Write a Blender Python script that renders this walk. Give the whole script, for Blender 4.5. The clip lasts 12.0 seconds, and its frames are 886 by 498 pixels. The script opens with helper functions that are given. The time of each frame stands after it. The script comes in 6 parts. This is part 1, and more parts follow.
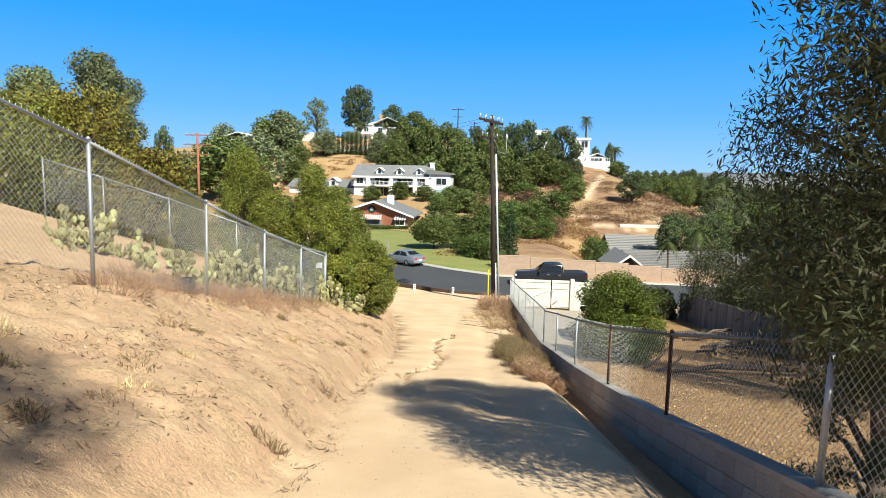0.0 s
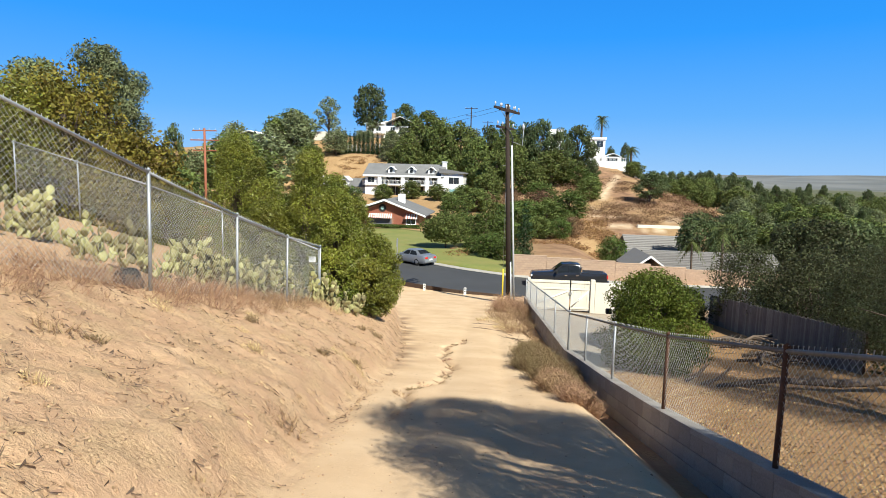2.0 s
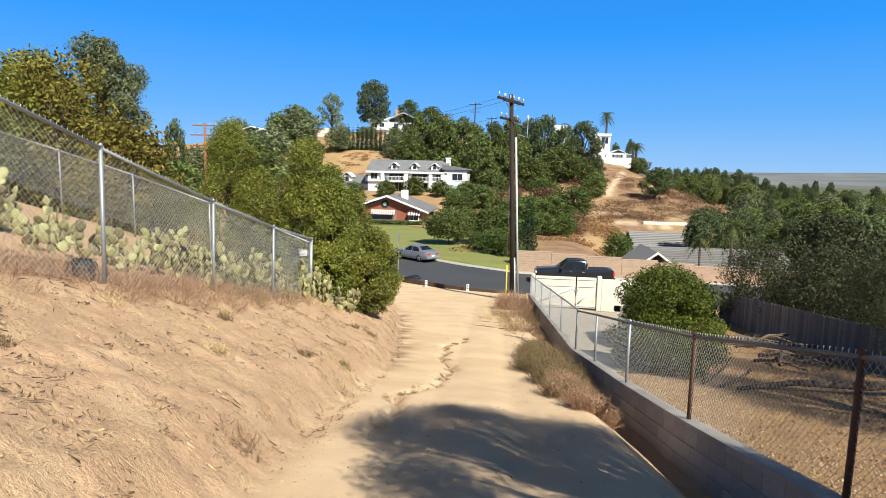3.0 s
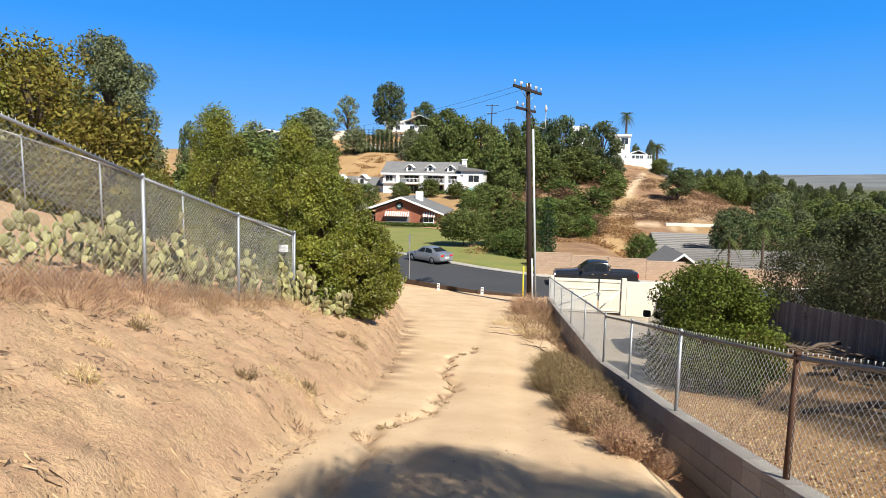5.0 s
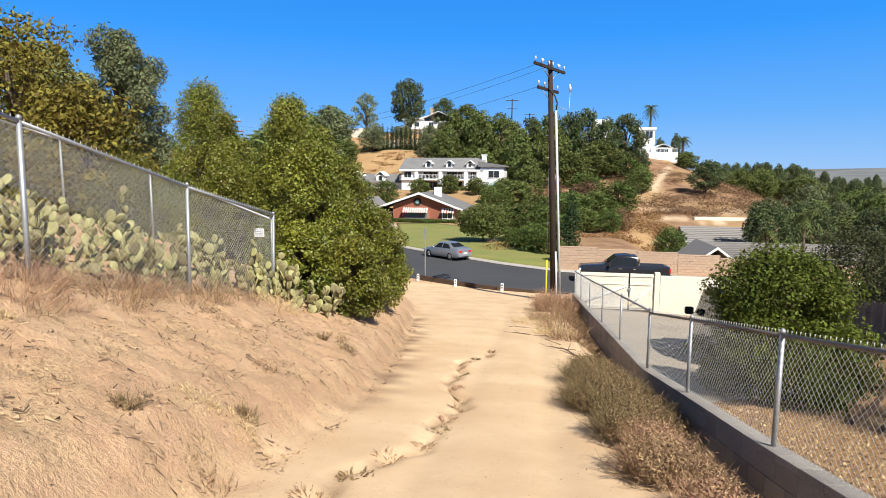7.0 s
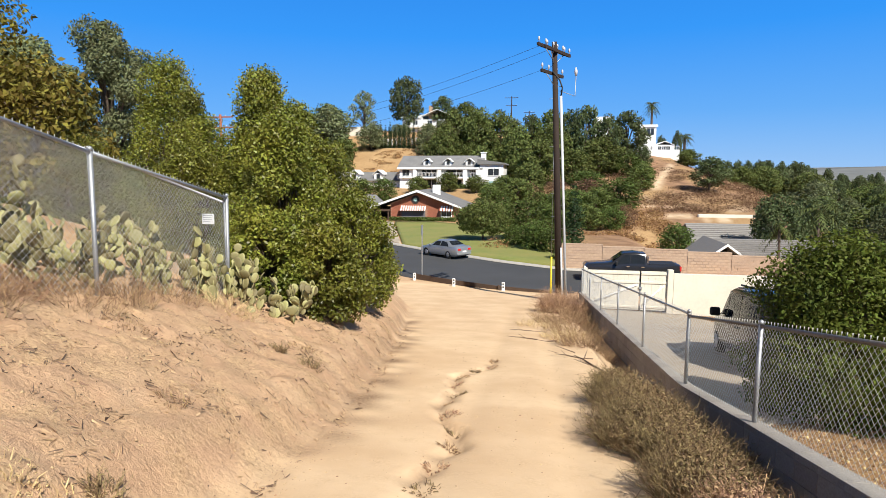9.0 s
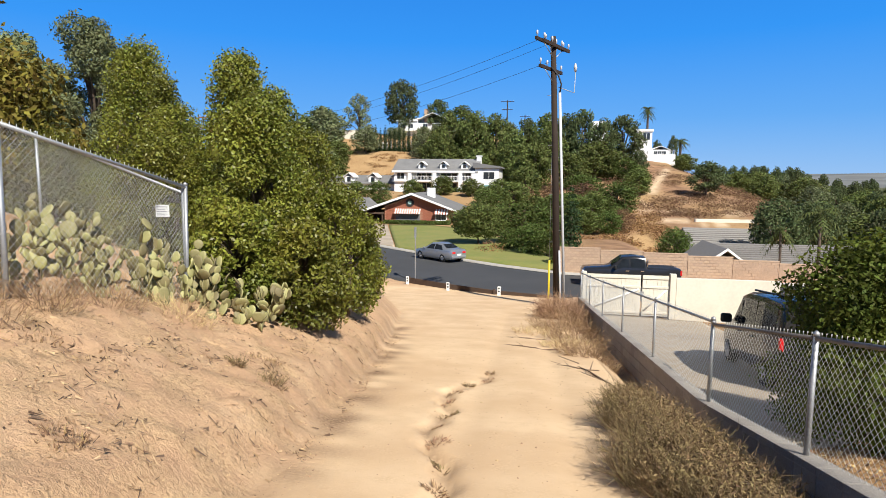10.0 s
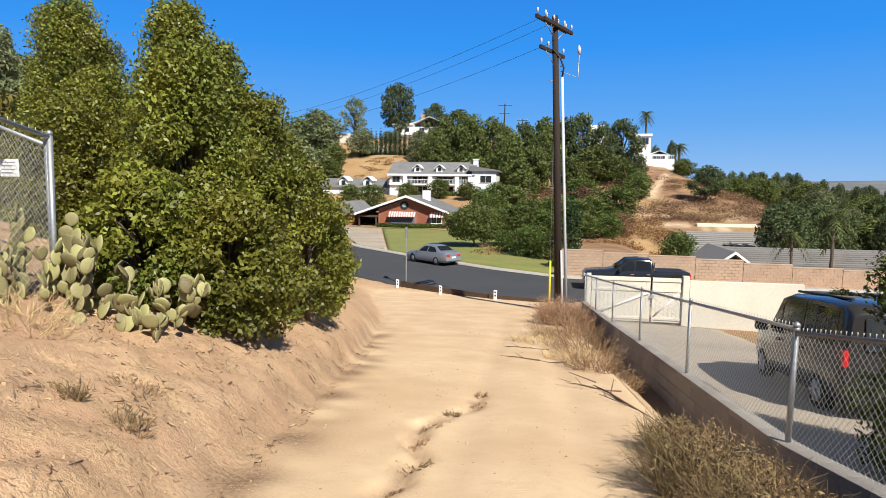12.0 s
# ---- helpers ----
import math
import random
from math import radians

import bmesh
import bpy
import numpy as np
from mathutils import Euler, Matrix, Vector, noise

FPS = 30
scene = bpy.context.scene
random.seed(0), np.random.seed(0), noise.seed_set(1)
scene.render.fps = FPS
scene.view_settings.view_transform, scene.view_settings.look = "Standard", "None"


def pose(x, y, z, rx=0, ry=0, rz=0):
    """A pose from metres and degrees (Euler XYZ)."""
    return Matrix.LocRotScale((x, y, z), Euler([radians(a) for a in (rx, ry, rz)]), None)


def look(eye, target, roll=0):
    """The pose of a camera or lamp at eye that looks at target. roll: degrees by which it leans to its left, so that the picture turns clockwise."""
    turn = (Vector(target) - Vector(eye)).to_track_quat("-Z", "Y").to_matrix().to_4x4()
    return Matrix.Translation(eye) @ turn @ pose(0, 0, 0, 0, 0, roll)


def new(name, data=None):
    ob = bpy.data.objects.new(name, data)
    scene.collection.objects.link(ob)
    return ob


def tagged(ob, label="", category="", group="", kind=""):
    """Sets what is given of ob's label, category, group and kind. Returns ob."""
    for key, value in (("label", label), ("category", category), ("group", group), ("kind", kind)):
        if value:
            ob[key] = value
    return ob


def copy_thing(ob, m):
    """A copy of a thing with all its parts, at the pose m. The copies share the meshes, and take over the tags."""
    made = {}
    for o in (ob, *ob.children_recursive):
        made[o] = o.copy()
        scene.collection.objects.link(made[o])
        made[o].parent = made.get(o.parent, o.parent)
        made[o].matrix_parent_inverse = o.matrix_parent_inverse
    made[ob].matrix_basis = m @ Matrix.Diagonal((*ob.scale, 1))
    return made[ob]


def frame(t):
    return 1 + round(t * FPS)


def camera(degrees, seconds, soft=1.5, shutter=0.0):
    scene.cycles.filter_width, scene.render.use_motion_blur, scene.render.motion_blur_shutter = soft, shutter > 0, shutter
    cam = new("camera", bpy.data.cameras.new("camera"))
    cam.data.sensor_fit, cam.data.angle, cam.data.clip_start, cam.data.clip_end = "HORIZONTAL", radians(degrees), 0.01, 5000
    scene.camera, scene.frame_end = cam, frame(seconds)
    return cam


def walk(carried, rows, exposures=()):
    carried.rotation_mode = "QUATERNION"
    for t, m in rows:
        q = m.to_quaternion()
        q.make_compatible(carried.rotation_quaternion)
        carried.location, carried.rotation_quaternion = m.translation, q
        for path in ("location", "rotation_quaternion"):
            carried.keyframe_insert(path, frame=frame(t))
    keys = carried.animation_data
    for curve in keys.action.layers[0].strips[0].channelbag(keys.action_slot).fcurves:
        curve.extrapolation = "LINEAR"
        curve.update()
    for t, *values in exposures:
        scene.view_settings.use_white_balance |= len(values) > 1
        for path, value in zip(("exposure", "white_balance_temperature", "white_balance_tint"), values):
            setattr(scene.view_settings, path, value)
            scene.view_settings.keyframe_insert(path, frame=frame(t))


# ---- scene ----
cam = camera(74, 12.0, soft=0.7)
PATH = [
    (0, (0.682, 0.827, 2.104), (0.527, 2.805, 1.854), 1.2),
    (0.5, (0.651, 1.464, 1.988), (0.482, 3.441, 1.739), 1.1),
    (1, (0.607, 2.029, 1.835), (0.431, 4.006, 1.587), 1.3),
    (1.5, (0.57, 2.607, 1.686), (0.377, 4.583, 1.444), 1.3),
    (2, (0.557, 3.147, 1.568), (0.36, 5.122, 1.322), 1.4),
    (2.5, (0.552, 3.678, 1.43), (0.346, 5.652, 1.182), 1.4),
    (3, (0.576, 4.168, 1.321), (0.366, 6.141, 1.066), 1.4),
    (3.2, (0.636, 4.35, 1.282), (0.413, 6.321, 1.032), 1.3),
    (4.8, (0.629, 6.204, 0.874), (0.369, 8.172, 0.632), 1.4),
    (5, (0.658, 6.439, 0.831), (0.388, 8.406, 0.588), 1.1),
    (5.5, (0.667, 7.023, 0.709), (0.378, 8.988, 0.466), 1.0),
    (6, (0.652, 7.588, 0.575), (0.345, 9.55, 0.334), 0.7),
    (6.5, (0.595, 8.158, 0.426), (0.277, 10.117, 0.179), 0.7),
    (7, (0.605, 8.731, 0.259), (0.264, 10.686, 0.011), 0.4),
    (7.2, (0.575, 8.942, 0.224), (0.24, 10.898, -0.027), 0.7),
    (8.8, (0.408, 10.559, -0.109), (0.071, 12.516, -0.35), 0.3),
    (9, (0.382, 10.751, -0.161), (0.042, 12.707, -0.409), 0.2),
    (9.5, (0.308, 11.284, -0.278), (-0.022, 13.241, -0.522), 0.2),
    (10, (0.265, 11.871, -0.392), (-0.059, 13.831, -0.625), 0.5),
    (10.5, (0.211, 12.413, -0.497), (-0.104, 14.375, -0.72), 0.5),
    (11, (0.171, 13.011, -0.651), (-0.136, 14.975, -0.87), 0.8),
    (11.5, (0.147, 13.608, -0.793), (-0.162, 15.572, -1.009), 0.7),
    (12, (0.15, 14.185, -0.949), (-0.165, 16.149, -1.161), 0.7),
]
walk(cam, [(t, look(eye, target, roll)) for t, eye, target, roll in PATH], [(0, 0.92, 6250, 1), (1.2, 0.82, 6250, 3), (3, 0.74, 6300, 5), (6.5, 0.74, 6380, 9), (12, 0.6, 6380, 9)])

# ---------------------------------------------------------------- light
SUN_FROM = Vector((0.59, -0.81, 0.0)).normalized()
SUN_ELEV = radians(44)
world = bpy.data.worlds.new("sky")
scene.world = world
world.use_nodes = True
wn = world.node_tree.nodes
sky = wn.new("ShaderNodeTexSky")
sky.sky_type = "NISHITA"
sky.sun_disc = False
sky.sun_elevation = SUN_ELEV
sky.sun_rotation = math.atan2(SUN_FROM.x, SUN_FROM.y)
sky.altitude = 300
sky.air_density = 1.0
sky.dust_density = 0.0
sky.ozone_density = 4.0
wn["Background"].inputs["Strength"].default_value = 0.059
# a clean blue laid over the sky: paler at the horizon, deep towards the zenith
way = wn.new("ShaderNodeTexCoord")
split = wn.new("ShaderNodeSeparateXYZ")
world.node_tree.links.new(way.outputs["Generated"], split.inputs[0])
blue = wn.new("ShaderNodeValToRGB")
stops = ((0.0, (0.30, 0.55, 0.95)), (0.10, (0.12, 0.42, 0.97)), (0.22, (0.025, 0.325, 1.0)), (0.34, (0.018, 0.25, 0.88)), (0.6, (0.05, 0.085, 0.17)), (1.0, (0.055, 0.065, 0.095)))
while len(blue.color_ramp.elements) < len(stops):
    blue.color_ramp.elements.new(0.5)
for el, (at_z, rgb) in zip(blue.color_ramp.elements, stops):
    el.position, el.color = at_z, (*rgb, 1)
world.node_tree.links.new(split.outputs["Z"], blue.inputs[0])
lift = wn.new("ShaderNodeVectorMath")
lift.operation = "SCALE"
lift.inputs["Scale"].default_value = 10.5
world.node_tree.links.new(blue.outputs["Color"], lift.inputs[0])
even = wn.new("ShaderNodeMix")
even.data_type = "RGBA"
even.inputs[0].default_value = 0.88
world.node_tree.links.new(sky.outputs["Color"], even.inputs[6])
world.node_tree.links.new(lift.outputs["Vector"], even.inputs[7])
world.node_tree.links.new(even.outputs[2], wn["Background"].inputs["Color"])
sun_data = bpy.data.lights.new("sun", "SUN")
sun_data.energy = 5.0
sun_data.angle = radians(0.53)
sun_data.color = (1.0, 0.95, 0.86)
sun = new("sun", sun_data)
sun_way = Vector((SUN_FROM.x * math.cos(SUN_ELEV), SUN_FROM.y * math.cos(SUN_ELEV), math.sin(SUN_ELEV)))
sun.matrix_world = look(sun_way * 60, (0, 0, 0))


# ---------------------------------------------------------------- materials
def material(name, color, rough=0.7, metal=0.0, grain=0.0, scale=20.0, stain=0.0, stain_scale=1.5, bump=0.0,
             island=0.0, objvar=0.0, color2=None, spec=0.3, coords="Object"):
    """A surface with a fine grain and larger stains; island and objvar vary it from piece to piece."""
    m = bpy.data.materials.new(name)
    m.use_nodes = True
    nt, n = m.node_tree, m.node_tree.nodes
    b = n["Principled BSDF"]
    b.inputs["Roughness"].default_value = rough
    b.inputs["Metallic"].default_value = metal
    b.inputs["Specular IOR Level"].default_value = spec
    tc = n.new("ShaderNodeTexCoord")
    c2 = color2 or tuple(c * 0.55 for c in color)
    out = None

    def mixed(fac, a, bcol, kind="MIX"):
        mx = n.new("ShaderNodeMix")
        mx.data_type, mx.blend_type = "RGBA", kind
        if isinstance(fac, float):
            mx.inputs[0].default_value = fac
        else:
            nt.links.new(fac, mx.inputs[0])
        for sock, v in ((mx.inputs[6], a), (mx.inputs[7], bcol)):
            if isinstance(v, tuple):
                sock.default_value = (*v, 1)
            else:
                nt.links.new(v, sock)
        return mx.outputs[2]

    def noise_of(s, detail=4.0, lo=0.35, hi=0.65, top=1.0):
        t = n.new("ShaderNodeTexNoise")
        t.inputs["Scale"].default_value = s
        t.inputs["Detail"].default_value = detail
        nt.links.new(tc.outputs[coords], t.inputs["Vector"])
        r = n.new("ShaderNodeMapRange")
        r.inputs[1].default_value, r.inputs[2].default_value, r.inputs[4].default_value = lo, hi, top
        nt.links.new(t.outputs["Fac"], r.inputs[0])
        return r.outputs[0], t.outputs["Fac"]

    out = color
    if stain:
        out = mixed(noise_of(stain_scale, 5.0, top=stain)[0], out, c2)
    if grain:
        out = mixed(noise_of(scale, 6.0, top=grain)[0], out, c2)
    for amount, node, sock in ((island, "ShaderNodeNewGeometry", "Random Per Island"), (objvar, "ShaderNodeObjectInfo", "Random")):
        if amount:
            g = n.new(node)
            hsv = n.new("ShaderNodeHueSaturation")
            r = n.new("ShaderNodeMapRange")
            r.inputs[3].default_value, r.inputs[4].default_value = 1 - amount, 1 + amount
            nt.links.new(g.outputs[sock], r.inputs[0])
            nt.links.new(r.outputs[0], hsv.inputs["Value"])
            r2 = n.new("ShaderNodeMapRange")
            r2.inputs[3].default_value, r2.inputs[4].default_value = 0.5 - 0.05 * amount, 0.5 + 0.04 * amount
            nt.links.new(g.outputs[sock], r2.inputs[0])
            nt.links.new(r2.outputs[0], hsv.inputs["Hue"])
            if isinstance(out, tuple):
                hsv.inputs["Color"].default_value = (*out, 1)
            else:
                nt.links.new(out, hsv.inputs["Color"])
            out = hsv.outputs["Color"]
    if isinstance(out, tuple):
        b.inputs["Base Color"].default_value = (*out, 1)
    else:
        nt.links.new(out, b.inputs["Base Color"])
    if bump:
        bp = n.new("ShaderNodeBump")
        bp.inputs["Strength"].default_value = bump
        bp.inputs["Distance"].default_value = 0.02
        nt.links.new(noise_of(scale, 6.0)[1], bp.inputs["Height"])
        nt.links.new(bp.outputs[0], b.inputs["Normal"])
    return m


def leaf_material(name, color, color2, island=0.45, rough=0.62, spec=0.15):
    m = material(name, color, rough, grain=0.0, stain=0.75, stain_scale=0.9, island=island, color2=color2, spec=spec, objvar=0.18)
    nt = m.node_tree
    b, o = nt.nodes["Principled BSDF"], nt.nodes["Material Output"]
    tr = nt.nodes.new("ShaderNodeBsdfTranslucent")
    add = nt.nodes.new("ShaderNodeMixShader")
    add.inputs[0].default_value = 0.3
    nt.links.new(b.inputs["Base Color"].links[0].from_socket, tr.inputs["Color"])
    nt.links.new(b.outputs[0], add.inputs[1])
    nt.links.new(tr.outputs[0], add.inputs[2])
    nt.links.new(add.outputs[0], o.inputs["Surface"])
    return m


M = {
    "galv": material("galvanised_steel", (0.42, 0.43, 0.44), 0.55, 0.7, grain=0.4, scale=40, stain=0.3, spec=0.5),
    "rail_dark": material("weathered_steel_rail", (0.22, 0.2, 0.18), 0.6, 0.6, grain=0.5, scale=30),
    "wire": material("galvanised_wire", (0.50, 0.50, 0.49), 0.5, 0.35, spec=0.5),
    "rust": material("rusty_steel", (0.13, 0.07, 0.045), 0.8, 0.3, grain=0.6, scale=30),
    "block": material("grey_block", (0.35, 0.315, 0.275), 0.9, grain=0.45, scale=60, stain=0.5, stain_scale=1.2, bump=0.5, objvar=0.12),
    "mortar": material("mortar", (0.25, 0.235, 0.215), 0.95, grain=0.4, scale=50),
    "concrete": material("concrete", (0.43, 0.355, 0.27), 0.9, grain=0.3, scale=25, stain=0.45, stain_scale=0.5, bump=0.3),
    "asphalt": material("asphalt", (0.066, 0.066, 0.068), 0.85, grain=0.5, scale=18, stain=0.5, stain_scale=0.35, color2=(0.045, 0.045, 0.046)),
    "kerb": material("kerb_concrete", (0.46, 0.43, 0.38), 0.9, grain=0.3, scale=12, stain=0.3),
    "pole": material("creosote_pole", (0.04, 0.026, 0.019), 0.85, grain=0.6, scale=25, stain=0.5, bump=0.5),
    "conduit": material("grey_conduit", (0.52, 0.53, 0.54), 0.5, grain=0.2, scale=10),
    "ceramic": material("white_ceramic", (0.5, 0.5, 0.52), 0.25, spec=0.5),
    "cable": material("black_cable", (0.03, 0.03, 0.032), 0.6),
    "yellow": material("yellow_plastic", (0.62, 0.48, 0.03), 0.5),
    "white": material("white_paint", (0.8, 0.79, 0.76), 0.6, grain=0.12, scale=8, stain=0.15, stain_scale=0.8),
    "cream": material("cream_paint", (0.70, 0.65, 0.54), 0.7, grain=0.15, scale=8, stain=0.22, stain_scale=0.9),
    "roof": material("grey_shingle", (0.20, 0.195, 0.19), 0.9, grain=0.5, scale=6, stain=0.4, stain_scale=0.6, objvar=0.1),
    "roof_tile": material("grey_roof_tile", (0.23, 0.215, 0.20), 0.85, grain=0.4, scale=8, objvar=0.2),
    "glass": material("dark_window_glass", (0.03, 0.035, 0.04), 0.06, spec=0.6),
    "teal_glass": material("greenish_window_glass", (0.25, 0.42, 0.40), 0.12, spec=0.6),
    "dark": material("dark_opening", (0.03, 0.028, 0.026), 0.8),
    "garage": material("grey_door", (0.16, 0.15, 0.15), 0.7, grain=0.2, scale=5),
    "awning_dark": material("awning_stripe", (0.30, 0.10, 0.06), 0.85),
    "tan_block": material("tan_block", (0.50, 0.35, 0.24), 0.9, grain=0.35, scale=12, stain=0.3, objvar=0.05),
    "silver": material("silver_car_paint", (0.42, 0.44, 0.47), 0.28, 0.7, spec=0.5),
    "black_paint": material("black_car_paint", (0.022, 0.022, 0.024), 0.2, 0.1, spec=0.6),
    "van_paint": material("dark_van_paint", (0.05, 0.047, 0.045), 0.16, 0.3, spec=0.7),
    "tyre": material("tyre_rubber", (0.02, 0.02, 0.02), 0.85),
    "rim": material("alloy_rim", (0.5, 0.5, 0.52), 0.3, 0.9),
    "tail": material("red_lamp", (0.55, 0.02, 0.02), 0.2, spec=0.6),
    "lamp_clear": material("clear_lamp", (0.8, 0.8, 0.8), 0.15, spec=0.6),
    "chrome": material("chrome", (0.8, 0.8, 0.8), 0.12, 1.0),
    "trim": material("black_trim", (0.02, 0.02, 0.02), 0.6),
    "bark": material("bark", (0.13, 0.095, 0.07), 0.9, grain=0.6, scale=18, bump=0.6),
    "pale_bark": material("pale_bark", (0.3, 0.25, 0.19), 0.85, grain=0.5, scale=14),
    "timber": material("weathered_timber", (0.10, 0.065, 0.045), 0.9, grain=0.6, scale=14, stain=0.5),
    "dead_wood": material("cut_log", (0.17, 0.11, 0.075), 0.9, grain=0.6, scale=14, stain=0.5),
    "pad": material("prickly_pear_pad", (0.215, 0.205, 0.078), 0.6, grain=0.35, scale=35, stain=0.5, stain_scale=4, color2=(0.30, 0.25, 0.14), objvar=0.38, bump=0.2),
    "dry": material("dry_brush", (0.29, 0.185, 0.10), 0.9, island=0.5, color2=(0.2, 0.13, 0.075), stain=0.5, stain_scale=1.0),
    "dry_red": material("dry_russet_brush", (0.31, 0.185, 0.11), 0.9, island=0.45),
    "straw": material("straw_grass", (0.5, 0.37, 0.19), 0.9, island=0.4),
    "olive_brush": material("olive_brush", (0.14, 0.105, 0.05), 0.9, island=0.45, color2=(0.26, 0.16, 0.08), stain=0.8, stain_scale=1.2),
    "stone": material("pale_stone", (0.42, 0.285, 0.17), 0.95, grain=0.4, scale=40, island=0.35),
    "sign": material("sign_white", (0.82, 0.82, 0.8), 0.5),
    "grey_text": material("grey_lettering", (0.3, 0.3, 0.32), 0.6),
    "leaf_citrus": leaf_material("citrus_leaf", (0.13, 0.155, 0.024), (0.045, 0.066, 0.014)),
    "leaf_shrub": leaf_material("shrub_leaf", (0.215, 0.21, 0.03), (0.08, 0.1, 0.017), rough=0.45, spec=0.35),
    "leaf_oak": leaf_material("oak_leaf", (0.15, 0.175, 0.048), (0.08, 0.105, 0.03)),
    "leaf_yellow": leaf_material("yellow_oak_leaf", (0.23, 0.185, 0.035), (0.11, 0.10, 0.02)),
    "leaf_pine": leaf_material("pine_needle", (0.115, 0.14, 0.055), (0.07, 0.092, 0.038)),
    "leaf_grey": leaf_material("grey_green_leaf", (0.20, 0.22, 0.105), (0.12, 0.14, 0.065)),
    "leaf_acacia": leaf_material("acacia_leaf", (0.085, 0.1, 0.042), (0.06, 0.055, 0.027)),
    "leaf_cypress": leaf_material("cypress_leaf", (0.035, 0.062, 0.022), (0.022, 0.04, 0.015)),
    "leaf_green": leaf_material("bright_shrub_leaf", (0.105, 0.14, 0.034), (0.06, 0.085, 0.02)),
    "leaf_palm": leaf_material("palm_frond", (0.11, 0.13, 0.04), (0.06, 0.07, 0.02)),
    "leaf_straw": leaf_material("tan_dry_grass", (0.36, 0.215, 0.095), (0.25, 0.145, 0.065)),
    "leaf_brown": leaf_material("dry_chaparral_leaf", (0.235, 0.14, 0.078), (0.14, 0.088, 0.05)),
    "grass": material("lawn_grass", (0.15, 0.18, 0.045), 0.9, grain=0.4, scale=3, stain=0.6, stain_scale=0.3, color2=(0.24, 0.21, 0.07), island=0.3),
}


# ---------------------------------------------------------------- mesh helpers
def link(name, mesh, mat, parent=None, label=""):
    ob = new(name, mesh)
    if mat is not None and not mesh.materials:
        mesh.materials.append(mat)
    if parent is not None:
        ob.parent = parent
    if label:
        ob["label"] = label
    return ob


def part(name, bm, mat, parent=None, label="", smooth=False):
    """Links a bmesh as one mesh object under a thing or under a part."""
    me = bpy.data.meshes.new(name)
    bm.normal_update()
    bm.to_mesh(me)
    bm.free()
    if smooth:
        me.shade_smooth()
    return link(name, me, mat, parent, label)


def thing(name, x, y, z, label, category, group="", turn=0.0, kind=""):
    ob = new(name)
    ob.matrix_basis = pose(x, y, z, rz=turn)
    ob.empty_display_size = 0.2
    return tagged(ob, label, category, group, kind)


def add_box(bm, x0, y0, z0, x1, y1, z1, bevel=0.0):
    r = bmesh.ops.create_cube(bm, size=1.0, matrix=Matrix.Translation(((x0 + x1) / 2, (y0 + y1) / 2, (z0 + z1) / 2)) @ Matrix.Diagonal((abs(x1 - x0), abs(y1 - y0), abs(z1 - z0), 1)))
    if bevel:
        es = list({e for v in r["verts"] for e in v.link_edges})
        bmesh.ops.bevel(bm, geom=es, offset=bevel, segments=1, affect="EDGES")
    return bm


def box(x0, y0, z0, x1, y1, z1, bevel=0.0):
    return add_box(bmesh.new(), x0, y0, z0, x1, y1, z1, bevel)


def add_tube(bm, points, radii, sides=8, cap=True):
    """A tapered tube through the points."""
    pts = [Vector(p) for p in points]
    if not isinstance(radii, (list, tuple)):
        radii = [radii] * len(pts)
    rings = []
    for i, p in enumerate(pts):
        d = (pts[min(i + 1, len(pts) - 1)] - pts[max(i - 1, 0)]).normalized()
        u = d.orthogonal().normalized() if i == 0 else (u - d * u.dot(d)).normalized()
        w = d.cross(u)
        rings.append([bm.verts.new(p + (u * math.cos(a) + w * math.sin(a)) * radii[i]) for a in (2 * math.pi * k / sides for k in range(sides))])
    for a, b in zip(rings, rings[1:]):
        for k in range(sides):
            f = bm.faces.new((a[k], a[(k + 1) % sides], b[(k + 1) % sides], b[k]))
            f.smooth = True
    if cap:
        bm.faces.new(rings[0][::-1])
        bm.faces.new(rings[-1])
    return bm


def tube(points, radii, sides=8, cap=True):
    return add_tube(bmesh.new(), points, radii, sides, cap)


def prism(outline, y0, y1, axis="y"):
    """An outline in two coordinates, drawn out along the third."""
    bm = bmesh.new()
    place = {"y": lambda a, b, c: (a, c, b), "x": lambda a, b, c: (c, a, b), "z": lambda a, b, c: (a, b, c)}[axis]
    lo = [bm.verts.new(place(a, b, y0)) for a, b in outline]
    hi = [bm.verts.new(place(a, b, y1)) for a, b in outline]
    bm.faces.new(lo)
    bm.faces.new(hi[::-1])
    for i in range(len(lo)):
        j = (i + 1) % len(lo)
        bm.faces.new((lo[j], lo[i], hi[i], hi[j]))
    bmesh.ops.recalc_face_normals(bm, faces=bm.faces)
    return bm


def mesh_of(name, verts, faces):
    me = bpy.data.meshes.new(name)
    verts = np.asarray(verts, dtype=np.float32).reshape(-1, 3)
    faces = np.asarray(faces, dtype=np.int32)
    k = faces.shape[1]
    me.vertices.add(len(verts))
    me.vertices.foreach_set("co", verts.ravel())
    me.loops.add(faces.size)
    me.loops.foreach_set("vertex_index", faces.ravel())
    me.polygons.add(len(faces))
    me.polygons.foreach_set("loop_start", np.arange(0, faces.size, k, dtype=np.int32))
    me.update(calc_edges=True)
    return me


# ---------------------------------------------------------------- ground
def smooth(a, b, v):
    t = np.clip((v - a) / (b - a), 0, 1)
    return t * t * (3 - 2 * t)


def soft_interp(v, xs, zs, w):
    return sum(np.interp(v + k * w, xs, zs) for k in (-1, -0.5, 0, 0.5, 1)) / 5


def wall_x(y):
    return np.interp(y, (-12, 5, 11.5, 14.4, 20, 39), (3.35, 3.15, 2.98, 2.8, 2.6, 2.15))


